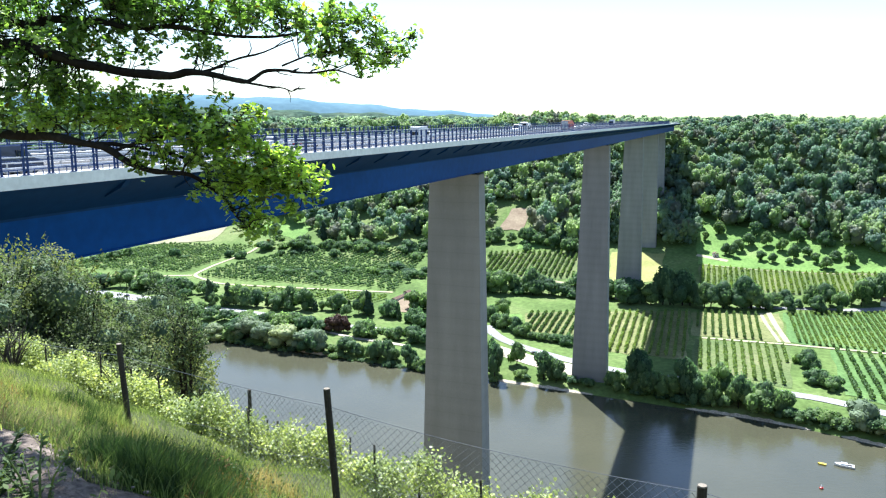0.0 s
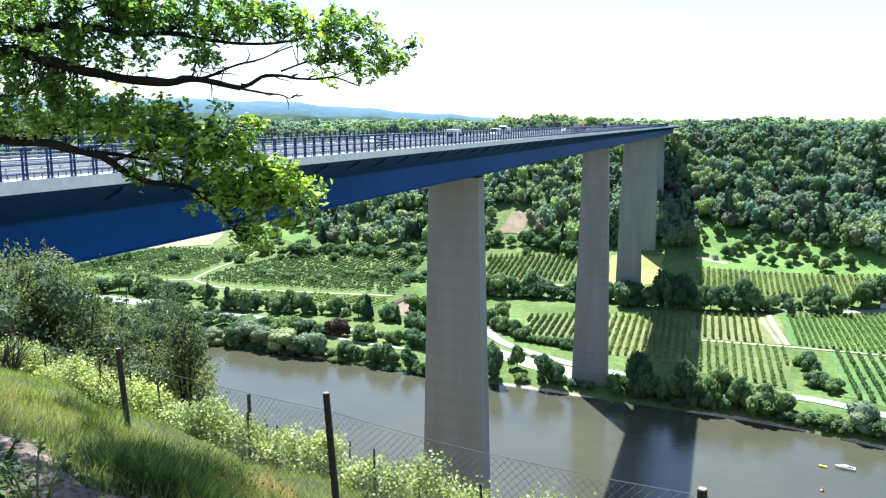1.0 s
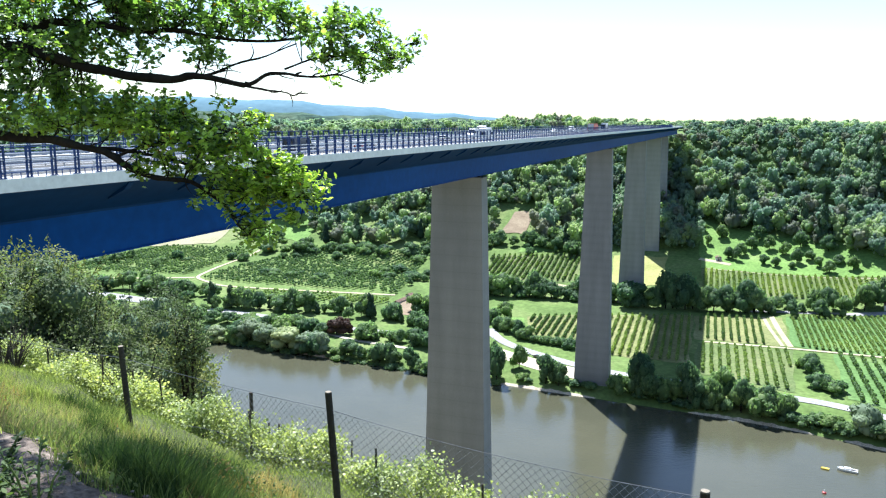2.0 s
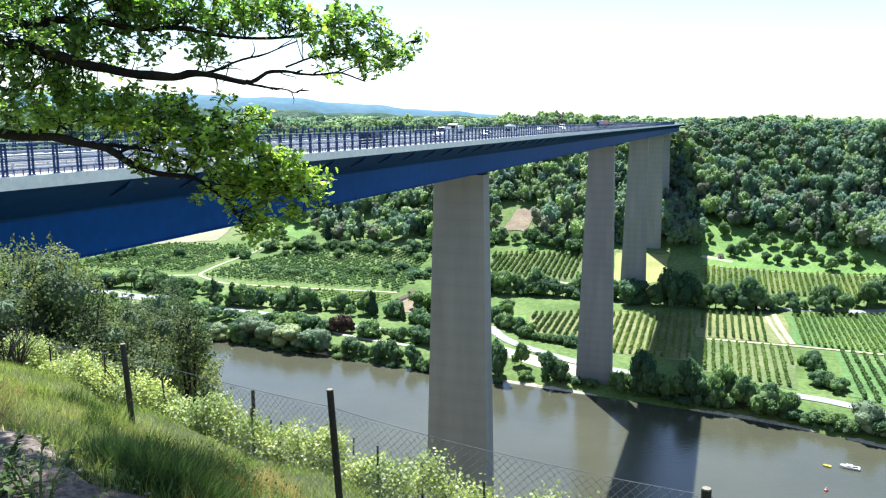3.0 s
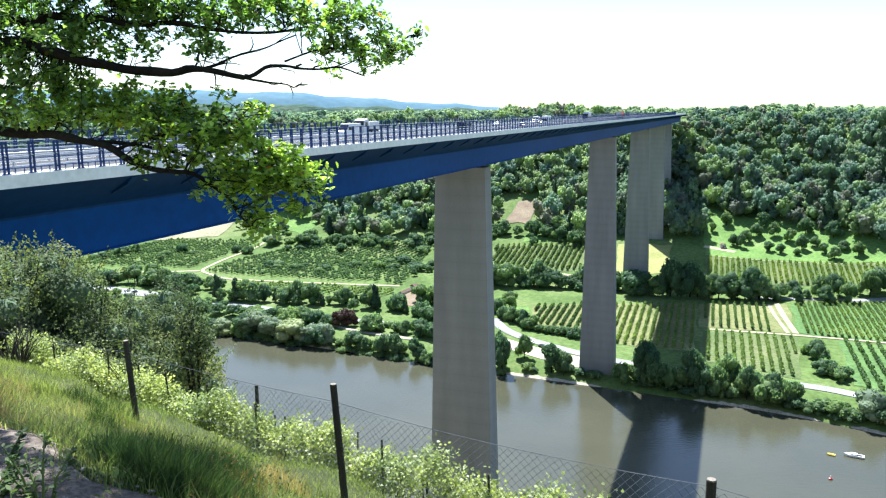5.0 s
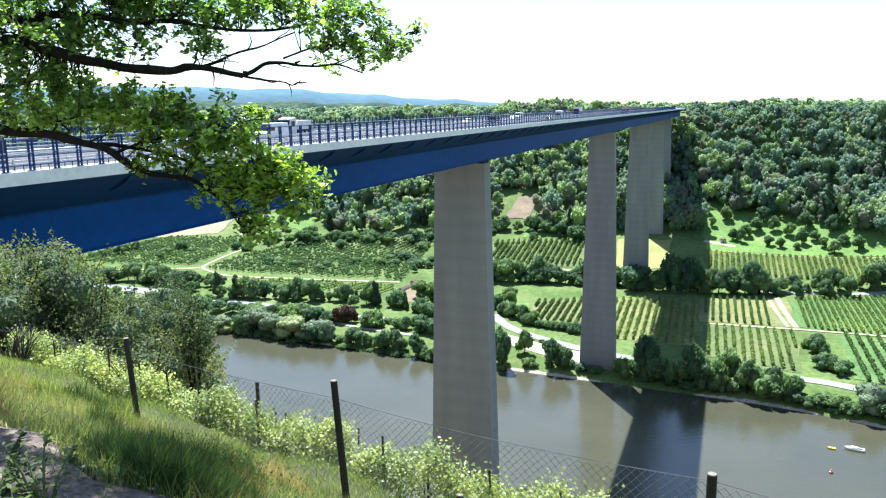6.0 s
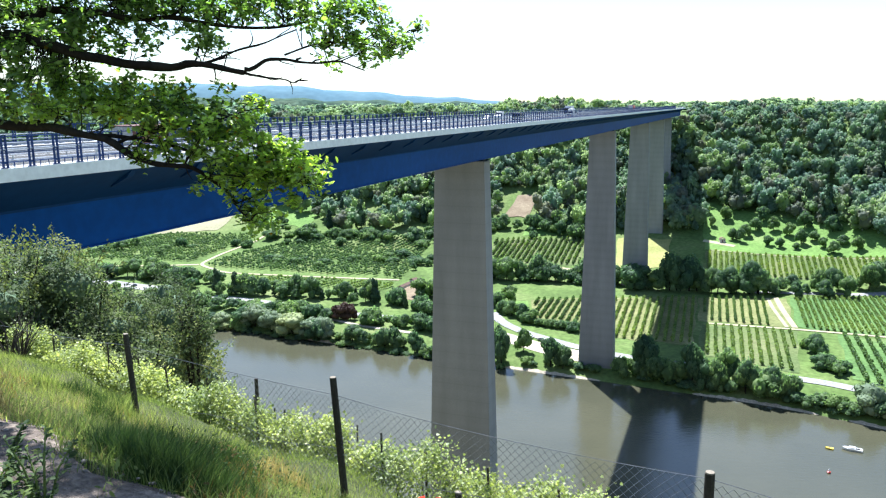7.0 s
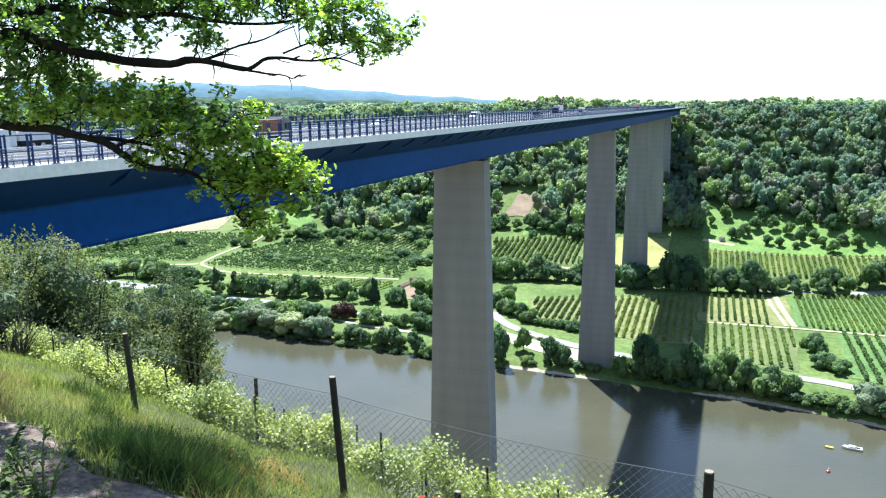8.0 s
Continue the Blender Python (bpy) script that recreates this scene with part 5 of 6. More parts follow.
def bough(name, pivot, lines, sprays, label, leaf_size=0.051, per=32):
    """A bough that turns about its pivot: woody limbs, and sprays of leaves (centre, half-sizes, count) on twigs."""
    pivot = eyed(*pivot)
    bm = bmesh.new()
    nodes = []
    for pts, r0, r1 in lines:
        pp = [eyed(*p) - pivot for p in pts]
        fine = []
        for a, b in zip(pp, pp[1:]):
            for q in range(4):
                w = Vector(oak_rng.normal(0, 0.018, 3)) * (1 if fine else 0)
                fine.append(a.lerp(b, q / 4) + w)
        fine.append(pp[-1])
        for _ in range(2):
            fine = [fine[0]] + [(a + b * 2 + c) / 4 for a, b, c in zip(fine, fine[1:], fine[2:])] + [fine[-1]]
        m = len(fine)
        for k in range(m // 3, m - 1, 3):
            ahead = (fine[k + 1] - fine[k]).normalized()
            way_out = (ahead * 1.0 + Vector(oak_rng.normal(0, 0.5, 3)) + Vector((0, 0, 0.15))).normalized()
            size = oak_rng.uniform(0.1, 0.26)
            q0, tip_w = fine[k], oak_rng.uniform(0.0025, 0.006)
            crook = [q0]
            for j in range(4):
                way_out = (way_out + Vector(oak_rng.normal(0, 0.36, 3))).normalized()
                crook.append(crook[-1] + way_out * size / 4)
            tube(bm, crook, [tip_w * 1.3, tip_w * 1.1, tip_w, tip_w * 0.7, tip_w * 0.4], 5)
            nodes += crook[1:]
        tube(bm, fine, [(r0 + (r1 - r0) * (k / (m - 1)) ** 0.8) * oak_rng.uniform(0.86, 1.16) for k in range(m)], 9)
        nodes += fine
    limb = part(name, bm, M_BARK, oak, label, smooth=True)
    limb.location = pivot - OAK_AT
    nodes = np.array(nodes)
    tw = bmesh.new()
    P, A, N = [], [], []
    for c, s, count in sprays:
        c = np.array(eyed(*c) - pivot)
        for _ in range(count):
            e = c + oak_rng.normal(0, 0.55, 3) * s
            near = nodes[np.argsort(((nodes - e) ** 2).sum(1))[oak_rng.integers(0, 7)]]
            mid = (near + e) / 2 + oak_rng.normal(0, 0.06, 3) + [0, 0, 0.02]
            tube(tw, [near, (near + mid) / 2 + oak_rng.normal(0, 0.015, 3), mid, (mid + e) / 2 + oak_rng.normal(0, 0.015, 3), e], [0.0045, 0.004, 0.003, 0.0022, 0.0014], 4)
            d = e - mid
            d /= np.linalg.norm(d) + 1e-6
            for _ in range(per):
                q = 1.0 - 0.85 * oak_rng.random() ** 1.7
                P.append(mid + (e - mid) * q + oak_rng.normal(0, 0.03, 3))
                A.append((d * 0.7 + oak_rng.normal(0, 0.7, 3)) * [1, 1, 0.55])
                N.append(np.array([0.1, 0.2, 1.0]) + oak_rng.normal(0, 0.5, 3))
    tagged(part("twig_work", tw, M_BARK, limb), kind="stuff")
    P, A, N = np.array(P), np.array(A), np.array(N)
    old = oak_rng.random(len(P)) < 0.012
    v, f = leaves(oak_rng, P[~old], A[~old], N[~old], leaf_size, OAK_EDGE * [1, 1.25], 0.3)
    tagged(raw("foliage", v, f, M_OAK, parent=limb), "fresh green lobed oak leaves", kind="stuff")
    if old.any():
        v, f = leaves(oak_rng, P[old], A[old], N[old], leaf_size, OAK_EDGE, 0.3)
        tagged(raw("yellow_leaves", v, f, M_OLDLEAF, parent=limb), "a few yellowed oak leaves", kind="stuff")
    return limb


UPPER_PIVOT, OUTER_PIVOT, LOWER_PIVOT, TOP_PIVOT = (-6.85, 4.3, 0.68), (-3.23, 4.7, 0.26), (-4.99, 4.2, -0.1), (-7.09, 4.47, 0.89)
upper = bough("upper_bough", UPPER_PIVOT, [
    ([(-8.6, 3.7, 0.9), (-6.85, 4.3, 0.68), (-5.21, 4.46, 0.58), (-4.84, 4.48, 0.52), (-4.44, 4.49, 0.4), (-4.09, 4.5, 0.33), (-3.71, 4.53, 0.3), (-3.51, 4.6, 0.31), (-3.23, 4.7, 0.26)], 0.07, 0.017),
    ([(-3.71, 4.53, 0.3), (-3.56, 4.7, 0.34), (-3.47, 4.85, 0.4), (-3.34, 5.02, 0.48), (-3.12, 5.23, 0.59)], 0.014, 0.005),
    ([(-3.23, 4.7, 0.26), (-3.05, 4.7, 0.23), (-2.87, 4.71, 0.19), (-2.8, 4.75, 0.22)], 0.01, 0.003),
], [
    ((-5.25, 4.5, 0.35), (0.4, 0.5, 0.22), 20),
    ((-4.75, 4.55, 0.2), (0.35, 0.4, 0.16), 26),
    ((-5.0, 4.5, 0.28), (0.4, 0.4, 0.2), 12),
    ((-4.9, 4.5, 0.62), (0.5, 0.5, 0.14), 12),
    ((-4.2, 4.6, 0.48), (0.4, 0.4, 0.1), 8),
    ((-3.55, 4.8, 0.5), (0.3, 0.3, 0.1), 8),
    ((-5.3, 4.4, 0.1), (0.35, 0.35, 0.16), 10),
    ((-4.85, 4.45, 0.05), (0.3, 0.35, 0.12), 12),
    ((-5.1, 4.4, 0.48), (0.3, 0.35, 0.12), 10),
], "long dark oak bough")
top = bough("top_bough", TOP_PIVOT, [
    ([(-8.6, 3.8, 1.2), (-7.09, 4.47, 0.89), (-5.39, 4.64, 0.73), (-5.06, 4.64, 0.69), (-4.94, 4.7, 0.77), (-4.57, 4.72, 0.75), (-4.25, 4.72, 0.66), (-3.94, 4.84, 0.68), (-3.56, 4.85, 0.61), (-3.21, 4.98, 0.59), (-2.94, 5.09, 0.63)], 0.05, 0.006),
    ([(-3.94, 4.84, 0.68), (-3.86, 5.0, 0.82), (-3.85, 5.15, 1.03)], 0.012, 0.004),
    ([(-5.06, 4.64, 0.69), (-4.7, 4.8, 0.88), (-4.3, 5.0, 1.0)], 0.015, 0.005),
], [
    ((-5.3, 4.7, 0.85), (0.5, 0.4, 0.16), 18),
    ((-4.6, 4.8, 0.88), (0.5, 0.4, 0.14), 36),
    ((-4.0, 4.9, 0.86), (0.45, 0.4, 0.14), 30),
    ((-3.5, 5.0, 0.75), (0.4, 0.35, 0.14), 27),
    ((-3.2, 5.1, 0.82), (0.3, 0.3, 0.12), 17),
    ((-5.2, 4.75, 1.0), (0.5, 0.4, 0.12), 20),
    ((-4.5, 4.9, 1.05), (0.5, 0.4, 0.12), 27),
    ((-3.9, 5.0, 1.02), (0.4, 0.4, 0.12), 20),
    ((-4.3, 4.75, 0.62), (0.4, 0.35, 0.08), 15),
    ((-4.75, 4.7, 0.58), (0.5, 0.4, 0.1), 20),
    ((-4.0, 4.8, 0.78), (0.4, 0.35, 0.1), 17),
    ((-5.4, 4.7, 0.72), (0.4, 0.4, 0.16), 12),
], "thin dark oak bough")
outer = bough("outer_spray", OUTER_PIVOT, [
    ([(-3.23, 4.7, 0.26), (-3.13, 4.76, 0.32), (-3.0, 4.85, 0.35), (-2.87, 4.95, 0.33), (-2.72, 5.0, 0.33), (-2.53, 5.17, 0.29)], 0.016, 0.005),
    ([(-3.0, 4.85, 0.37), (-2.8, 5.0, 0.45), (-2.62, 5.18, 0.49), (-2.42, 5.36, 0.46)], 0.008, 0.003),
    ([(-2.62, 5.18, 0.49), (-2.4, 5.36, 0.55), (-2.24, 5.5, 0.61)], 0.004, 0.002),
], [
    ((-2.72, 5.2, 0.72), (0.2, 0.25, 0.15), 17),
    ((-2.62, 5.25, 0.5), (0.22, 0.25, 0.13), 16),
    ((-2.45, 5.38, 0.52), (0.14, 0.2, 0.13), 12),
    ((-2.26, 5.5, 0.61), (0.03, 0.04, 0.02), 1),
    ((-2.95, 5.05, 0.68), (0.2, 0.2, 0.15), 9),
], "thin dark oak twig")
lower = bough("lower_bough", LOWER_PIVOT, [
    ([(-8.5, 3.65, 0.1), (-6.59, 4.06, -0.02), (-4.99, 4.2, -0.1), (-4.59, 4.23, -0.12), (-4.17, 4.27, -0.17), (-3.87, 4.25, -0.31), (-3.72, 4.3, -0.36), (-3.46, 4.39, -0.39), (-3.26, 4.49, -0.52), (-3.17, 4.54, -0.72)], 0.05, 0.006),
    ([(-4.75, 4.23, -0.11), (-4.6, 4.35, -0.04), (-4.49, 4.51, -0.01), (-4.17, 4.73, -0.02)], 0.013, 0.004),
    ([(-4.17, 4.27, -0.17), (-3.79, 4.46, -0.22), (-3.44, 4.62, -0.34), (-3.15, 4.81, -0.49), (-2.84, 5.01, -0.56)], 0.015, 0.003),
    ([(-4.02, 4.26, -0.23), (-3.76, 4.54, -0.1), (-3.44, 4.77, -0.1), (-3.35, 4.94, 0.08)], 0.014, 0.004),
], [
    ((-4.1, 4.55, 0.02), (0.32, 0.35, 0.13), 22),
    ((-3.75, 4.65, -0.02), (0.3, 0.35, 0.13), 27),
    ((-3.5, 4.75, -0.15), (0.3, 0.35, 0.14), 24),
    ((-3.2, 4.85, -0.3), (0.26, 0.35, 0.15), 25),
    ((-2.95, 4.98, -0.46), (0.22, 0.3, 0.14), 24),
    ((-3.3, 4.6, -0.5), (0.24, 0.25, 0.1), 13),
    ((-3.1, 4.65, -0.75), (0.15, 0.2, 0.1), 10),
    ((-3.36, 4.94, 0.08), (0.05, 0.08, 0.08), 3),
    ((-4.7, 4.45, 0.05), (0.35, 0.35, 0.12), 18),
    ((-4.35, 4.6, 0.12), (0.35, 0.35, 0.1), 18),
    ((-3.9, 4.7, 0.08), (0.35, 0.35, 0.1), 16),
    ((-3.75, 4.45, -0.3), (0.25, 0.2, 0.08), 9),
    ((-3.15, 4.6, -0.32), (0.26, 0.25, 0.13), 18),
    ((-2.93, 4.72, -0.42), (0.22, 0.25, 0.12), 16),
    ((-3.36, 4.5, -0.18), (0.28, 0.25, 0.12), 16),
], "long mossy oak bough")
# added above the view; its sprays are placed to shade path and weeds
high = bough("high_bough", (-7.2, 4.0, 2.1), [
    ([(-8.65, 3.75, 2.0), (-7.2, 4.0, 2.1), (-5.6, 4.2, 2.2), (-4.4, 4.4, 2.1), (-3.2, 4.7, 1.95)], 0.05, 0.008),
    ([(-5.6, 4.2, 2.2), (-4.9, 3.7, 2.3), (-4.0, 3.3, 2.2)], 0.02, 0.005),
    ([(-5.6, 4.2, 2.2), (-5.2, 5.2, 2.35), (-4.9, 6.1, 2.35), (-4.8, 6.9, 2.3)], 0.024, 0.005),
    ([(-5.2, 5.2, 2.35), (-5.6, 6.6, 2.5), (-6.2, 7.8, 2.55), (-6.5, 8.5, 2.5)], 0.02, 0.005),
], [
    ((-4.3, 4.4, 2.0), (0.6, 0.5, 0.3), 22),
    ((-3.5, 4.5, 2.0), (0.5, 0.5, 0.3), 16),
    ((-5.3, 4.2, 2.2), (0.6, 0.5, 0.3), 22),
    ((-4.3, 3.5, 2.2), (0.5, 0.4, 0.3), 16),
    ((-4.1, 4.45, 2.15), (0.45, 0.35, 0.25), 18),
    ((-4.75, 5.75, 2.3), (0.5, 0.45, 0.2), 26),
    ((-4.9, 6.6, 2.35), (0.45, 0.45, 0.2), 20),
    ((-3.55, 4.45, 2.25), (0.4, 0.35, 0.15), 26),
    ((-3.9, 4.4, 2.3), (0.35, 0.3, 0.15), 14),
    ((-5.6, 7.1, 2.45), (0.45, 0.45, 0.18), 46),
    ((-6.3, 8.1, 2.5), (0.5, 0.45, 0.18), 60),
    ((-5.95, 7.6, 2.5), (0.4, 0.4, 0.18), 40),
], "unseen high oak bough added to shade the path")

# ---- boats, huts and traffic ----
def hull(bm, length, beam, h):
    rings = []
    for k in range(9):
        t = k / 8
        w = beam / 2 * min(1.0, (1 - t) * 3.2 + 0.02) ** 0.6
        y = (t - 0.5) * length
        lift = 0.25 * h * t ** 2
        rings.append([bm.verts.new(q) for q in ((-w, y, h + lift), (-w * 0.75, y, 0.0), (0, y, -0.25 * h), (w * 0.75, y, 0.0), (w, y, h + lift), (w * 0.82, y, h + lift), (0, y, h * 0.7 + lift), (-w * 0.82, y, h + lift))])
    for a, b in zip(rings, rings[1:]):
        for k in range(8):
            bm.faces.new((a[k], a[(k + 1) % 8], b[(k + 1) % 8], b[k]))
    bm.faces.new(rings[0][::-1])
    bm.faces.new(rings[-1])
    bmesh.ops.recalc_face_normals(bm, faces=bm.faces[:])


def motorboat(x, y, turn):
    root = tagged(new("motorboat"), "white motorboat with a dark windscreen on the river", "boat")
    bm = bmesh.new()
    hull(bm, 7.6, 2.5, 0.9)
    part("hull", bm, M_WHITE, root)
    bm = boxed(-0.95, 0.95, -1.2, 1.3, 0.75, 1.5, bevel=0.15)
    part("cabin", bm, M_WHITE, root)
    bm = boxed(-0.9, 0.9, 1.2, 1.45, 1.0, 1.45, bevel=0.05)
    part("windscreen", bm, M_GLASS, root)
    part("cockpit", boxed(-0.8, 0.8, -3.0, -1.2, 0.86, 0.93, bevel=0.02), M_DARK, root)
    root.matrix_basis = pose(x, y, 0.0, 0, 0, turn)
    return root


boat = motorboat(53, 336.5, 82)
dinghy = tagged(new("dinghy"), "small yellow dinghy beside the motorboat", "boat")
bm = bmesh.new()
hull(bm, 3.2, 1.5, 0.5)
part("hull", bm, M_YELLOW, dinghy)
part("seat", boxed(-0.55, 0.55, -0.2, 0.2, 0.42, 0.52, bevel=0.03), M_BROWN, dinghy)
dinghy.matrix_basis = pose(44.6, 335.5, 0.0, 0, 0, 80)
buoy = tagged(new("buoy"), "small red and white buoy floating on the river", "buoy")
bm = bmesh.new()
tube(bm, [(0, 0, -0.4), (0, 0, 0.1), (0, 0, 0.5), (0, 0, 0.7)], [0.5, 0.75, 0.7, 0.3], 12)
part("float", bm, M_RED, buoy)
bm = bmesh.new()
tube(bm, [(0, 0, 0.65), (0, 0, 1.4), (0, 0, 1.6)], [0.25, 0.18, 0.05], 10)
part("topmark", bm, M_WHITE, buoy)
buoy.location = (42, 312, 0)


def hut(x, y, w, d, h, turn, label):
    root = tagged(new("hut"), label, "hut", group="huts in the valley")
    bm = boxed(-w / 2, w / 2, -d / 2, d / 2, -0.6, h)
    part("wall", bm, M_WALL, root)
    bm = bmesh.new()
    pr = [(-w / 2 - 0.3, h - 0.05), (0, h + w * 0.3), (w / 2 + 0.3, h - 0.05), (w / 2 + 0.3, h + 0.12), (0, h + w * 0.3 + 0.2), (-w / 2 - 0.3, h + 0.12)]
    prism(bm, pr, -d / 2 - 0.3, d / 2 + 0.3)
    part("roof", bm, M_ROOF, root)
    door = part("door", boxed(-0.5, 0.5, -d / 2 - 0.06, -d / 2 - 0.002, 0, min(2.0, h - 0.2)), M_BROWN, root)
    win = part("window", boxed(w / 4 - 0.1, w / 4 + 0.7, -d / 2 - 0.05, -d / 2 - 0.002, h * 0.45, h * 0.8), M_GLASS, root)
    root.matrix_basis = pose(x, y, ground_z(x, y), 0, 0, turn)


hut(-4, 676, 4.5, 4, 2.6, 10, "small pale field hut with a brown roof")
hut(52, 668, 3.0, 3, 2.0, 0, "small dark field hut on the meadow")
hut(-224, 512, 3.6, 14, 1.5, -6, "long low brown-roofed timber store in a dry yard")
hut(-222, 526, 4.5, 5, 2.4, -20, "low shed with a brown roof in a dry yard")
hut(108, 588, 7.0, 5, 3.0, 85, "pale house with a brown roof behind trees")
hut(-226, 640, 4.0, 4, 2.3, 15, "small pale field hut in the orchard")


def wheels(root, places, r=0.33, w=0.22):
    bm = bmesh.new()
    rod(bm, (-w / 2, 0, 0), (w / 2, 0, 0), r, r, 14)
    tyre = mesh_from(bm, "wheel", M_DARK)
    bm = bmesh.new()
    rod(bm, (-w / 2 - 0.01, 0, 0), (w / 2 + 0.01, 0, 0), r * 0.6, r * 0.6, 10)
    rim = mesh_from(bm, "rim", M_STEEL)
    for x, y in places:
        o = new("wheel", tyre)
        o.parent, o.location = root, (x, y, r)
        q = new("rim", rim)
        q.parent = o


def shell(bm, profile, half, tuck=0.0, z_tuck=0.0):
    """A vehicle body: a side profile (y, z) given width, drawn in towards the roof."""
    def at(y, z, s):
        return (s * (half - tuck * max(0.0, z - z_tuck)), y, z)
    a = [bm.verts.new(at(y, z, -1)) for y, z in profile]
    b = [bm.verts.new(at(y, z, 1)) for y, z in profile]
    n = len(profile)
    for k in range(n):
        bm.faces.new((a[k], a[(k + 1) % n], b[(k + 1) % n], b[k]))
    bm.faces.new(a[::-1])
    bm.faces.new(b)
    bmesh.ops.recalc_face_normals(bm, faces=bm.faces[:])
    bmesh.ops.bevel(bm, geom=bm.edges[:], offset=0.04, segments=1, affect="EDGES")


def car(paint, label, estate=False):
    root = tagged(new("car"), label, "car", group="traffic on the bridge")
    bm = bmesh.new()
    shell(bm, [(-2.2, 0.35), (-2.25, 0.75), (-2.15, 0.95), (1.0, 0.98), (2.05, 0.8), (2.2, 0.6), (2.15, 0.3)], 0.9)
    part("body", bm, paint, root)
    bm = bmesh.new()
    back = -2.0 if estate else -1.6
    shell(bm, [(back - 0.1, 0.96), (back + 0.35, 1.42), (0.2, 1.46), (1.05, 0.98)], 0.84, 0.25, 0.95)
    part("cabin_glass", bm, M_GLASS, root)
    bm = bmesh.new()
    shell(bm, [(back + 0.3, 1.41), (back + 0.36, 1.5), (0.12, 1.52), (0.26, 1.42)], 0.75)
    part("roof", bm, paint, root)
    for s in (-0.62, 0.62):
        part("headlight", boxed(s - 0.16, s + 0.16, 2.1, 2.2, 0.6, 0.75, bevel=0.02), M_WHITE, root)
        part("tail_light", boxed(s - 0.16, s + 0.16, -2.27, -2.2, 0.7, 0.88, bevel=0.02), M_RED, root)
    wheels(root, [(s, y) for s in (-0.82, 0.82) for y in (-1.35, 1.35)])
    return root


def van(paint, label, long=5.4, high=2.3):
    root = tagged(new("van"), label, "van", group="traffic on the bridge")
    h = long / 2
    bm = bmesh.new()
    shell(bm, [(-h, 0.4), (-h - 0.02, high - 0.1), (-h + 0.1, high), (h - 1.9, high), (h - 1.0, 1.35), (h - 0.1, 1.05), (h, 0.7), (h - 0.05, 0.35)], 0.98, 0.06, 1.0)
    part("body", bm, paint, root)
    bm = bmesh.new()
    shell(bm, [(h - 1.86, high - 0.22), (h - 1.0, 1.4), (h - 0.93, 1.42), (h - 1.76, high - 0.12)], 0.86)
    part("windscreen", bm, M_GLASS, root)
    for s in (-1, 1):
        bm = bmesh.new()
        x0, x1 = sorted((s * 0.9, s * 1.0))
        box(bm, x0, x1, h - 2.6, h - 1.5, 1.35, 1.95, 0.02)
        part("side_window", bm, M_GLASS, root)
    part("rear_window", boxed(-0.7, 0.7, -h - 0.05, -h + 0.02, 1.3, 1.95, bevel=0.02), M_GLASS, root)
    wheels(root, [(s, y) for s in (-0.88, 0.88) for y in (-h + 1.1, h - 1.0)], 0.35)
    return root


def lorry(cab_paint, box_paint, label, long=11.0, high=3.8):
    root = tagged(new("lorry"), label, "lorry", group="traffic on the bridge")
    h = long / 2
    bm = boxed(-1.25, 1.25, -h, h - 2.6, 1.05, high, bevel=0.05)
    cargo = part("cargo_box", bm, box_paint, root)
    for x0, x1 in ((-1.15, -0.01), (0.01, 1.15)):
        part("rear_door", boxed(x0, x1, -h - 0.04, -h + 0.02, 1.15, high - 0.12, bevel=0.02), M_STEEL if box_paint is not M_WHITE else M_WHITE, cargo)
    part("skirt", boxed(-1.2, 1.2, -h + 0.4, h - 2.8, 0.55, 1.02, bevel=0.03), M_DARK, root)
    bm = bmesh.new()
    shell(bm, [(h - 2.3, 0.5), (h - 2.3, 2.9), (h - 1.9, 3.2), (h - 0.4, 2.9), (h, 1.7), (h, 0.45)], 1.22)
    part("cab", bm, cab_paint, root)
    part("windscreen", boxed(-1.1, 1.1, h - 0.36, h - 0.05, 1.75, 2.7, bevel=0.05), M_GLASS, root)
    for s in (-1, 1):
        x0, x1 = sorted((s * 1.1, s * 1.24))
        part("side_window", boxed(x0, x1, h - 1.7, h - 0.6, 1.7, 2.5, bevel=0.02), M_GLASS, root)
    wheels(root, [(s, y) for s in (-1.05, 1.05) for y in (-h + 1.6, -h + 2.9, h - 1.3)], 0.5, 0.3)
    return root


ROAD = DECK - 0.35
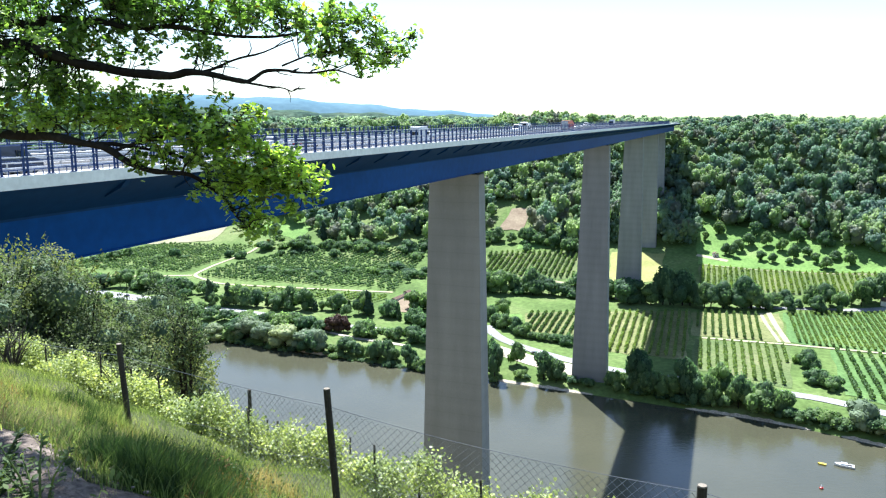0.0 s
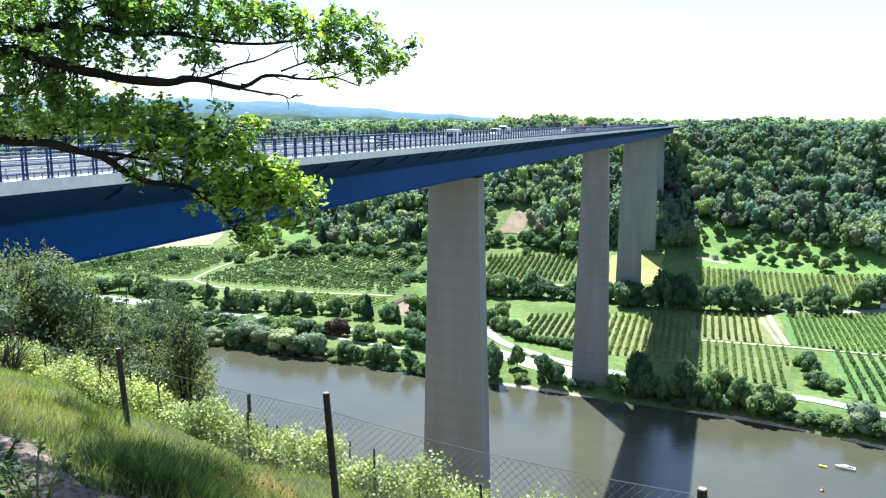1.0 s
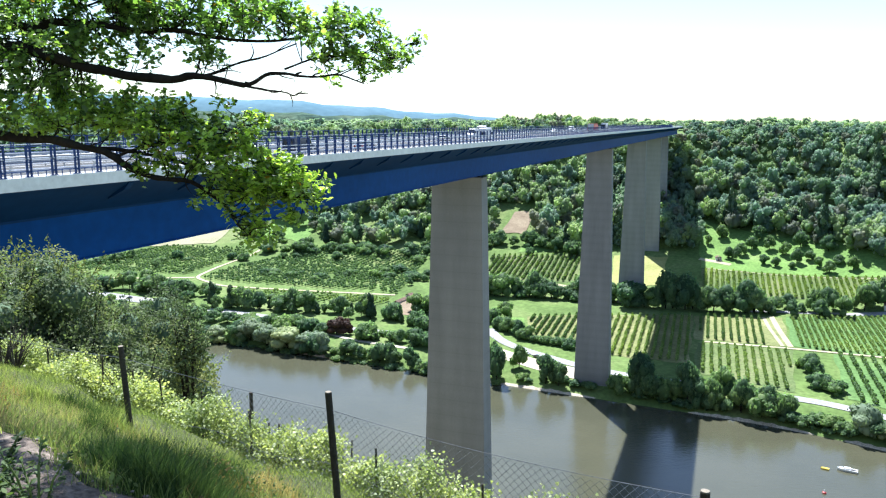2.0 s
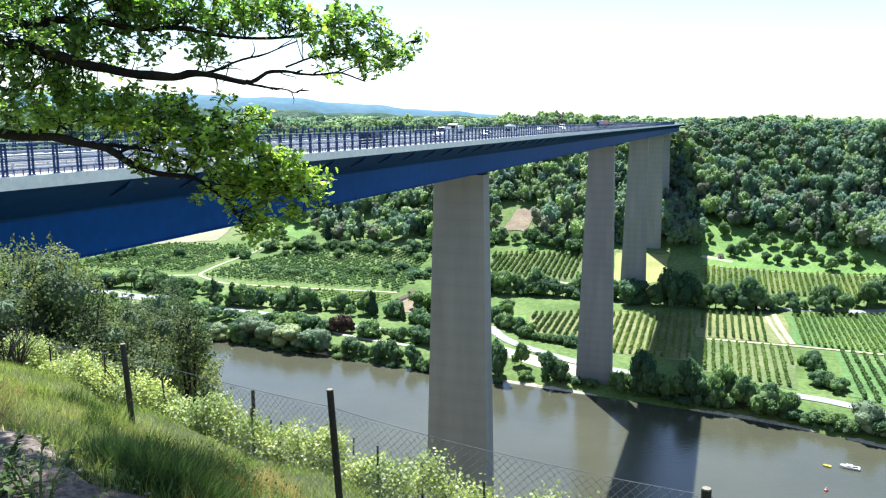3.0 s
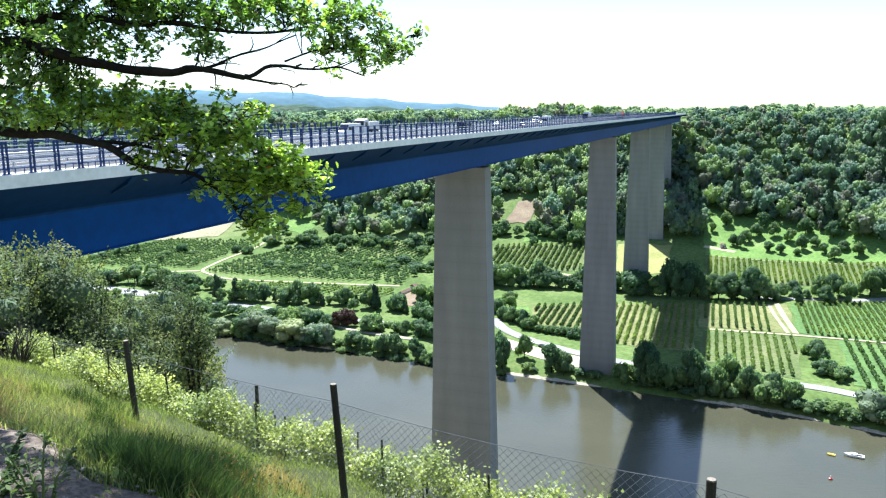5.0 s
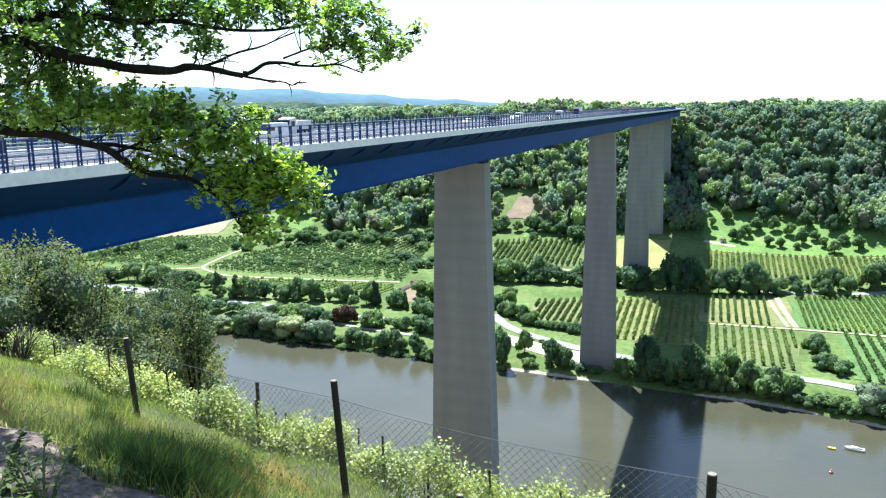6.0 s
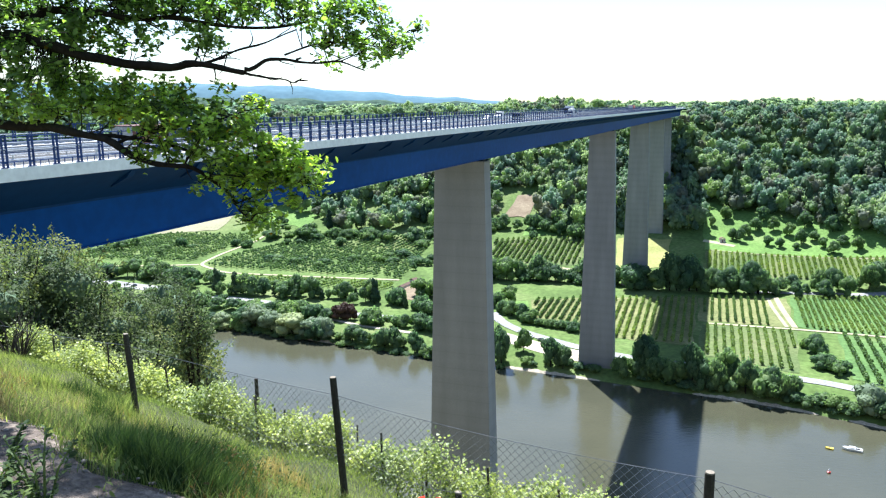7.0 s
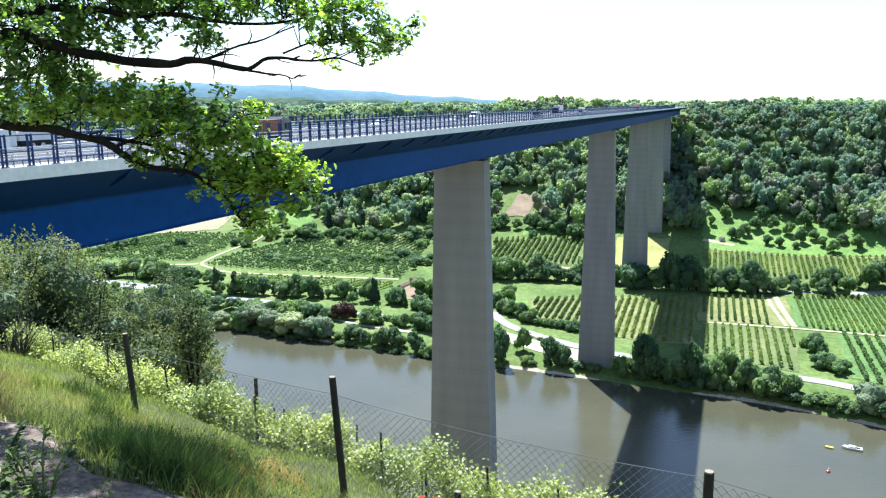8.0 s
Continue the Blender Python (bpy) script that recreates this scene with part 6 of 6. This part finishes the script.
# each: thing, lane, place along the bridge at time t0, speed (minus: towards the near end)
TRAFFIC = [
    (van(M_WHITE, "tall white van driving on the bridge", 6.4, 2.9), 7.0, 138.4, 0.0, 20.4),
    (lorry(M_RED, M_RED, "red box lorry driving on the bridge"), 10.6, 265.0, 0.0, 23.0),
    (lorry(M_WHITE, M_WHITE, "white box lorry driving on the bridge", 7.2, 2.6), -9.5, 286.0, 0.0, -28.0),
    (van(M_CARBLUE, "dark blue van driving on the bridge", 5.6, 2.3), 8.6, 45.5, 0.0, 22.2),
    (car(M_WHITE, "white estate car driving on the bridge", True), -3.6, 65.0, 3.5, -30.0),
    (car(M_CARBLUE, "dark blue car driving on the bridge"), 10.4, 44.0, 0.0, 31.0),
    (lorry(M_CARGREY, M_BROWN, "grey lorry with a red-brown tarpaulin driving on the bridge", 7.0, 2.9), 10.6, 49.0, 6.5, 20.0),
    (van(M_WHITE, "long white van driving on the bridge", 6.5, 2.5), -3.8, 52.0, 8.0, -25.0),
    (car(M_WHITE, "white car driving on the bridge"), -5.4, 186.0, 6.5, -28.0),
    (car(M_CARGREY, "grey car driving on the bridge"), -5.4, 232.0, 6.5, -28.0),
    (car(M_WHITE, "white car driving on the bridge"), -7.0, 108.0, 0.0, -27.0),
    (car(M_CARGREY, "grey car driving on the bridge"), 4.0, 100.0, 0.0, 29.0),
    (van(M_WHITE, "white delivery van driving on the bridge"), -9.8, 420.0, 0.0, -25.0),
    (lorry(M_CARBLUE, M_WHITE, "white box lorry with a dark cab driving on the bridge"), -9.8, 520.0, 0.0, -23.0),
    (car(M_WHITE, "white car driving on the bridge"), 4.0, 330.0, 0.0, 30.0),
]
for paint, label, x, y, turn in ((M_WHITE, "white car parked on the gravel lay-by", -106, 427, 60), (M_CARGREY, "grey car parked on the gravel lay-by", -99, 423.5, 62), (M_WHITE, "white car parked on the gravel parking ground", -436, 460, 80), (M_CARBLUE, "dark blue car parked on the gravel parking ground", -428, 458, 85)):
    tagged(car(paint, label), group="parked cars").matrix_basis = pose(x, y, ground_z(x, y) + 0.3, 0, 0, turn)



def motions():
    for thing, lane, s, t0, speed in TRAFFIC:
        turn = 0 if speed > 0 else 180
        walk(thing, [(t, pose(BX + lane, s + speed * (t - t0), ROAD, 0, 0, turn)) for t in (0.0, 2.0, 4.0, 6.0, 8.0)])
    drift = [(0.0, 0.0), (3.0, 0.25), (6.0, 0.5), (8.0, 0.6)]
    walk(boat, [(t, pose(53 + d * 0.5, 336.5 + d, 0, 0, 0, 82 + d * 2)) for t, d in drift])
    sway = [(0.0, 0, 0, 0), (0.5, 0.2, 2.0, 2.4), (1.0, 0.4, 3.6, 2.5), (1.5, 0.35, 2.8, 2.0), (2.2, 0.2, 2.0, 1.2), (3.0, 0.15, 2.2, 0.6), (3.5, 0.2, 3.2, 0.3), (4.0, 0.1, 1.9, -0.3), (4.5, 0.15, 2.9, -0.3), (5.2, 0.25, 3.6, 1.5), (6.0, 0.4, 4.4, 3.3), (6.5, 0.45, 5.2, 3.0), (7.0, 0.55, 4.6, 1.1), (7.5, 0.45, 6.6, -1.2), (8.0, 0.0, 1.6, 2.7)]
    nod = Vector((0.4, 0.92, 0.0))
    for limb, pivot, col, gain in ((upper, UPPER_PIVOT, 1, 0.8), (top, TOP_PIVOT, 1, 0.8), (outer, OUTER_PIVOT, 2, 1.0), (lower, LOWER_PIVOT, 3, 1.0)):
        at = eyed(*pivot) - OAK_AT
        walk(limb, [(row[0], Matrix.Translation(at) @ Matrix.Rotation(radians(row[col] * gain), 4, nod)) for row in sway])


motions()
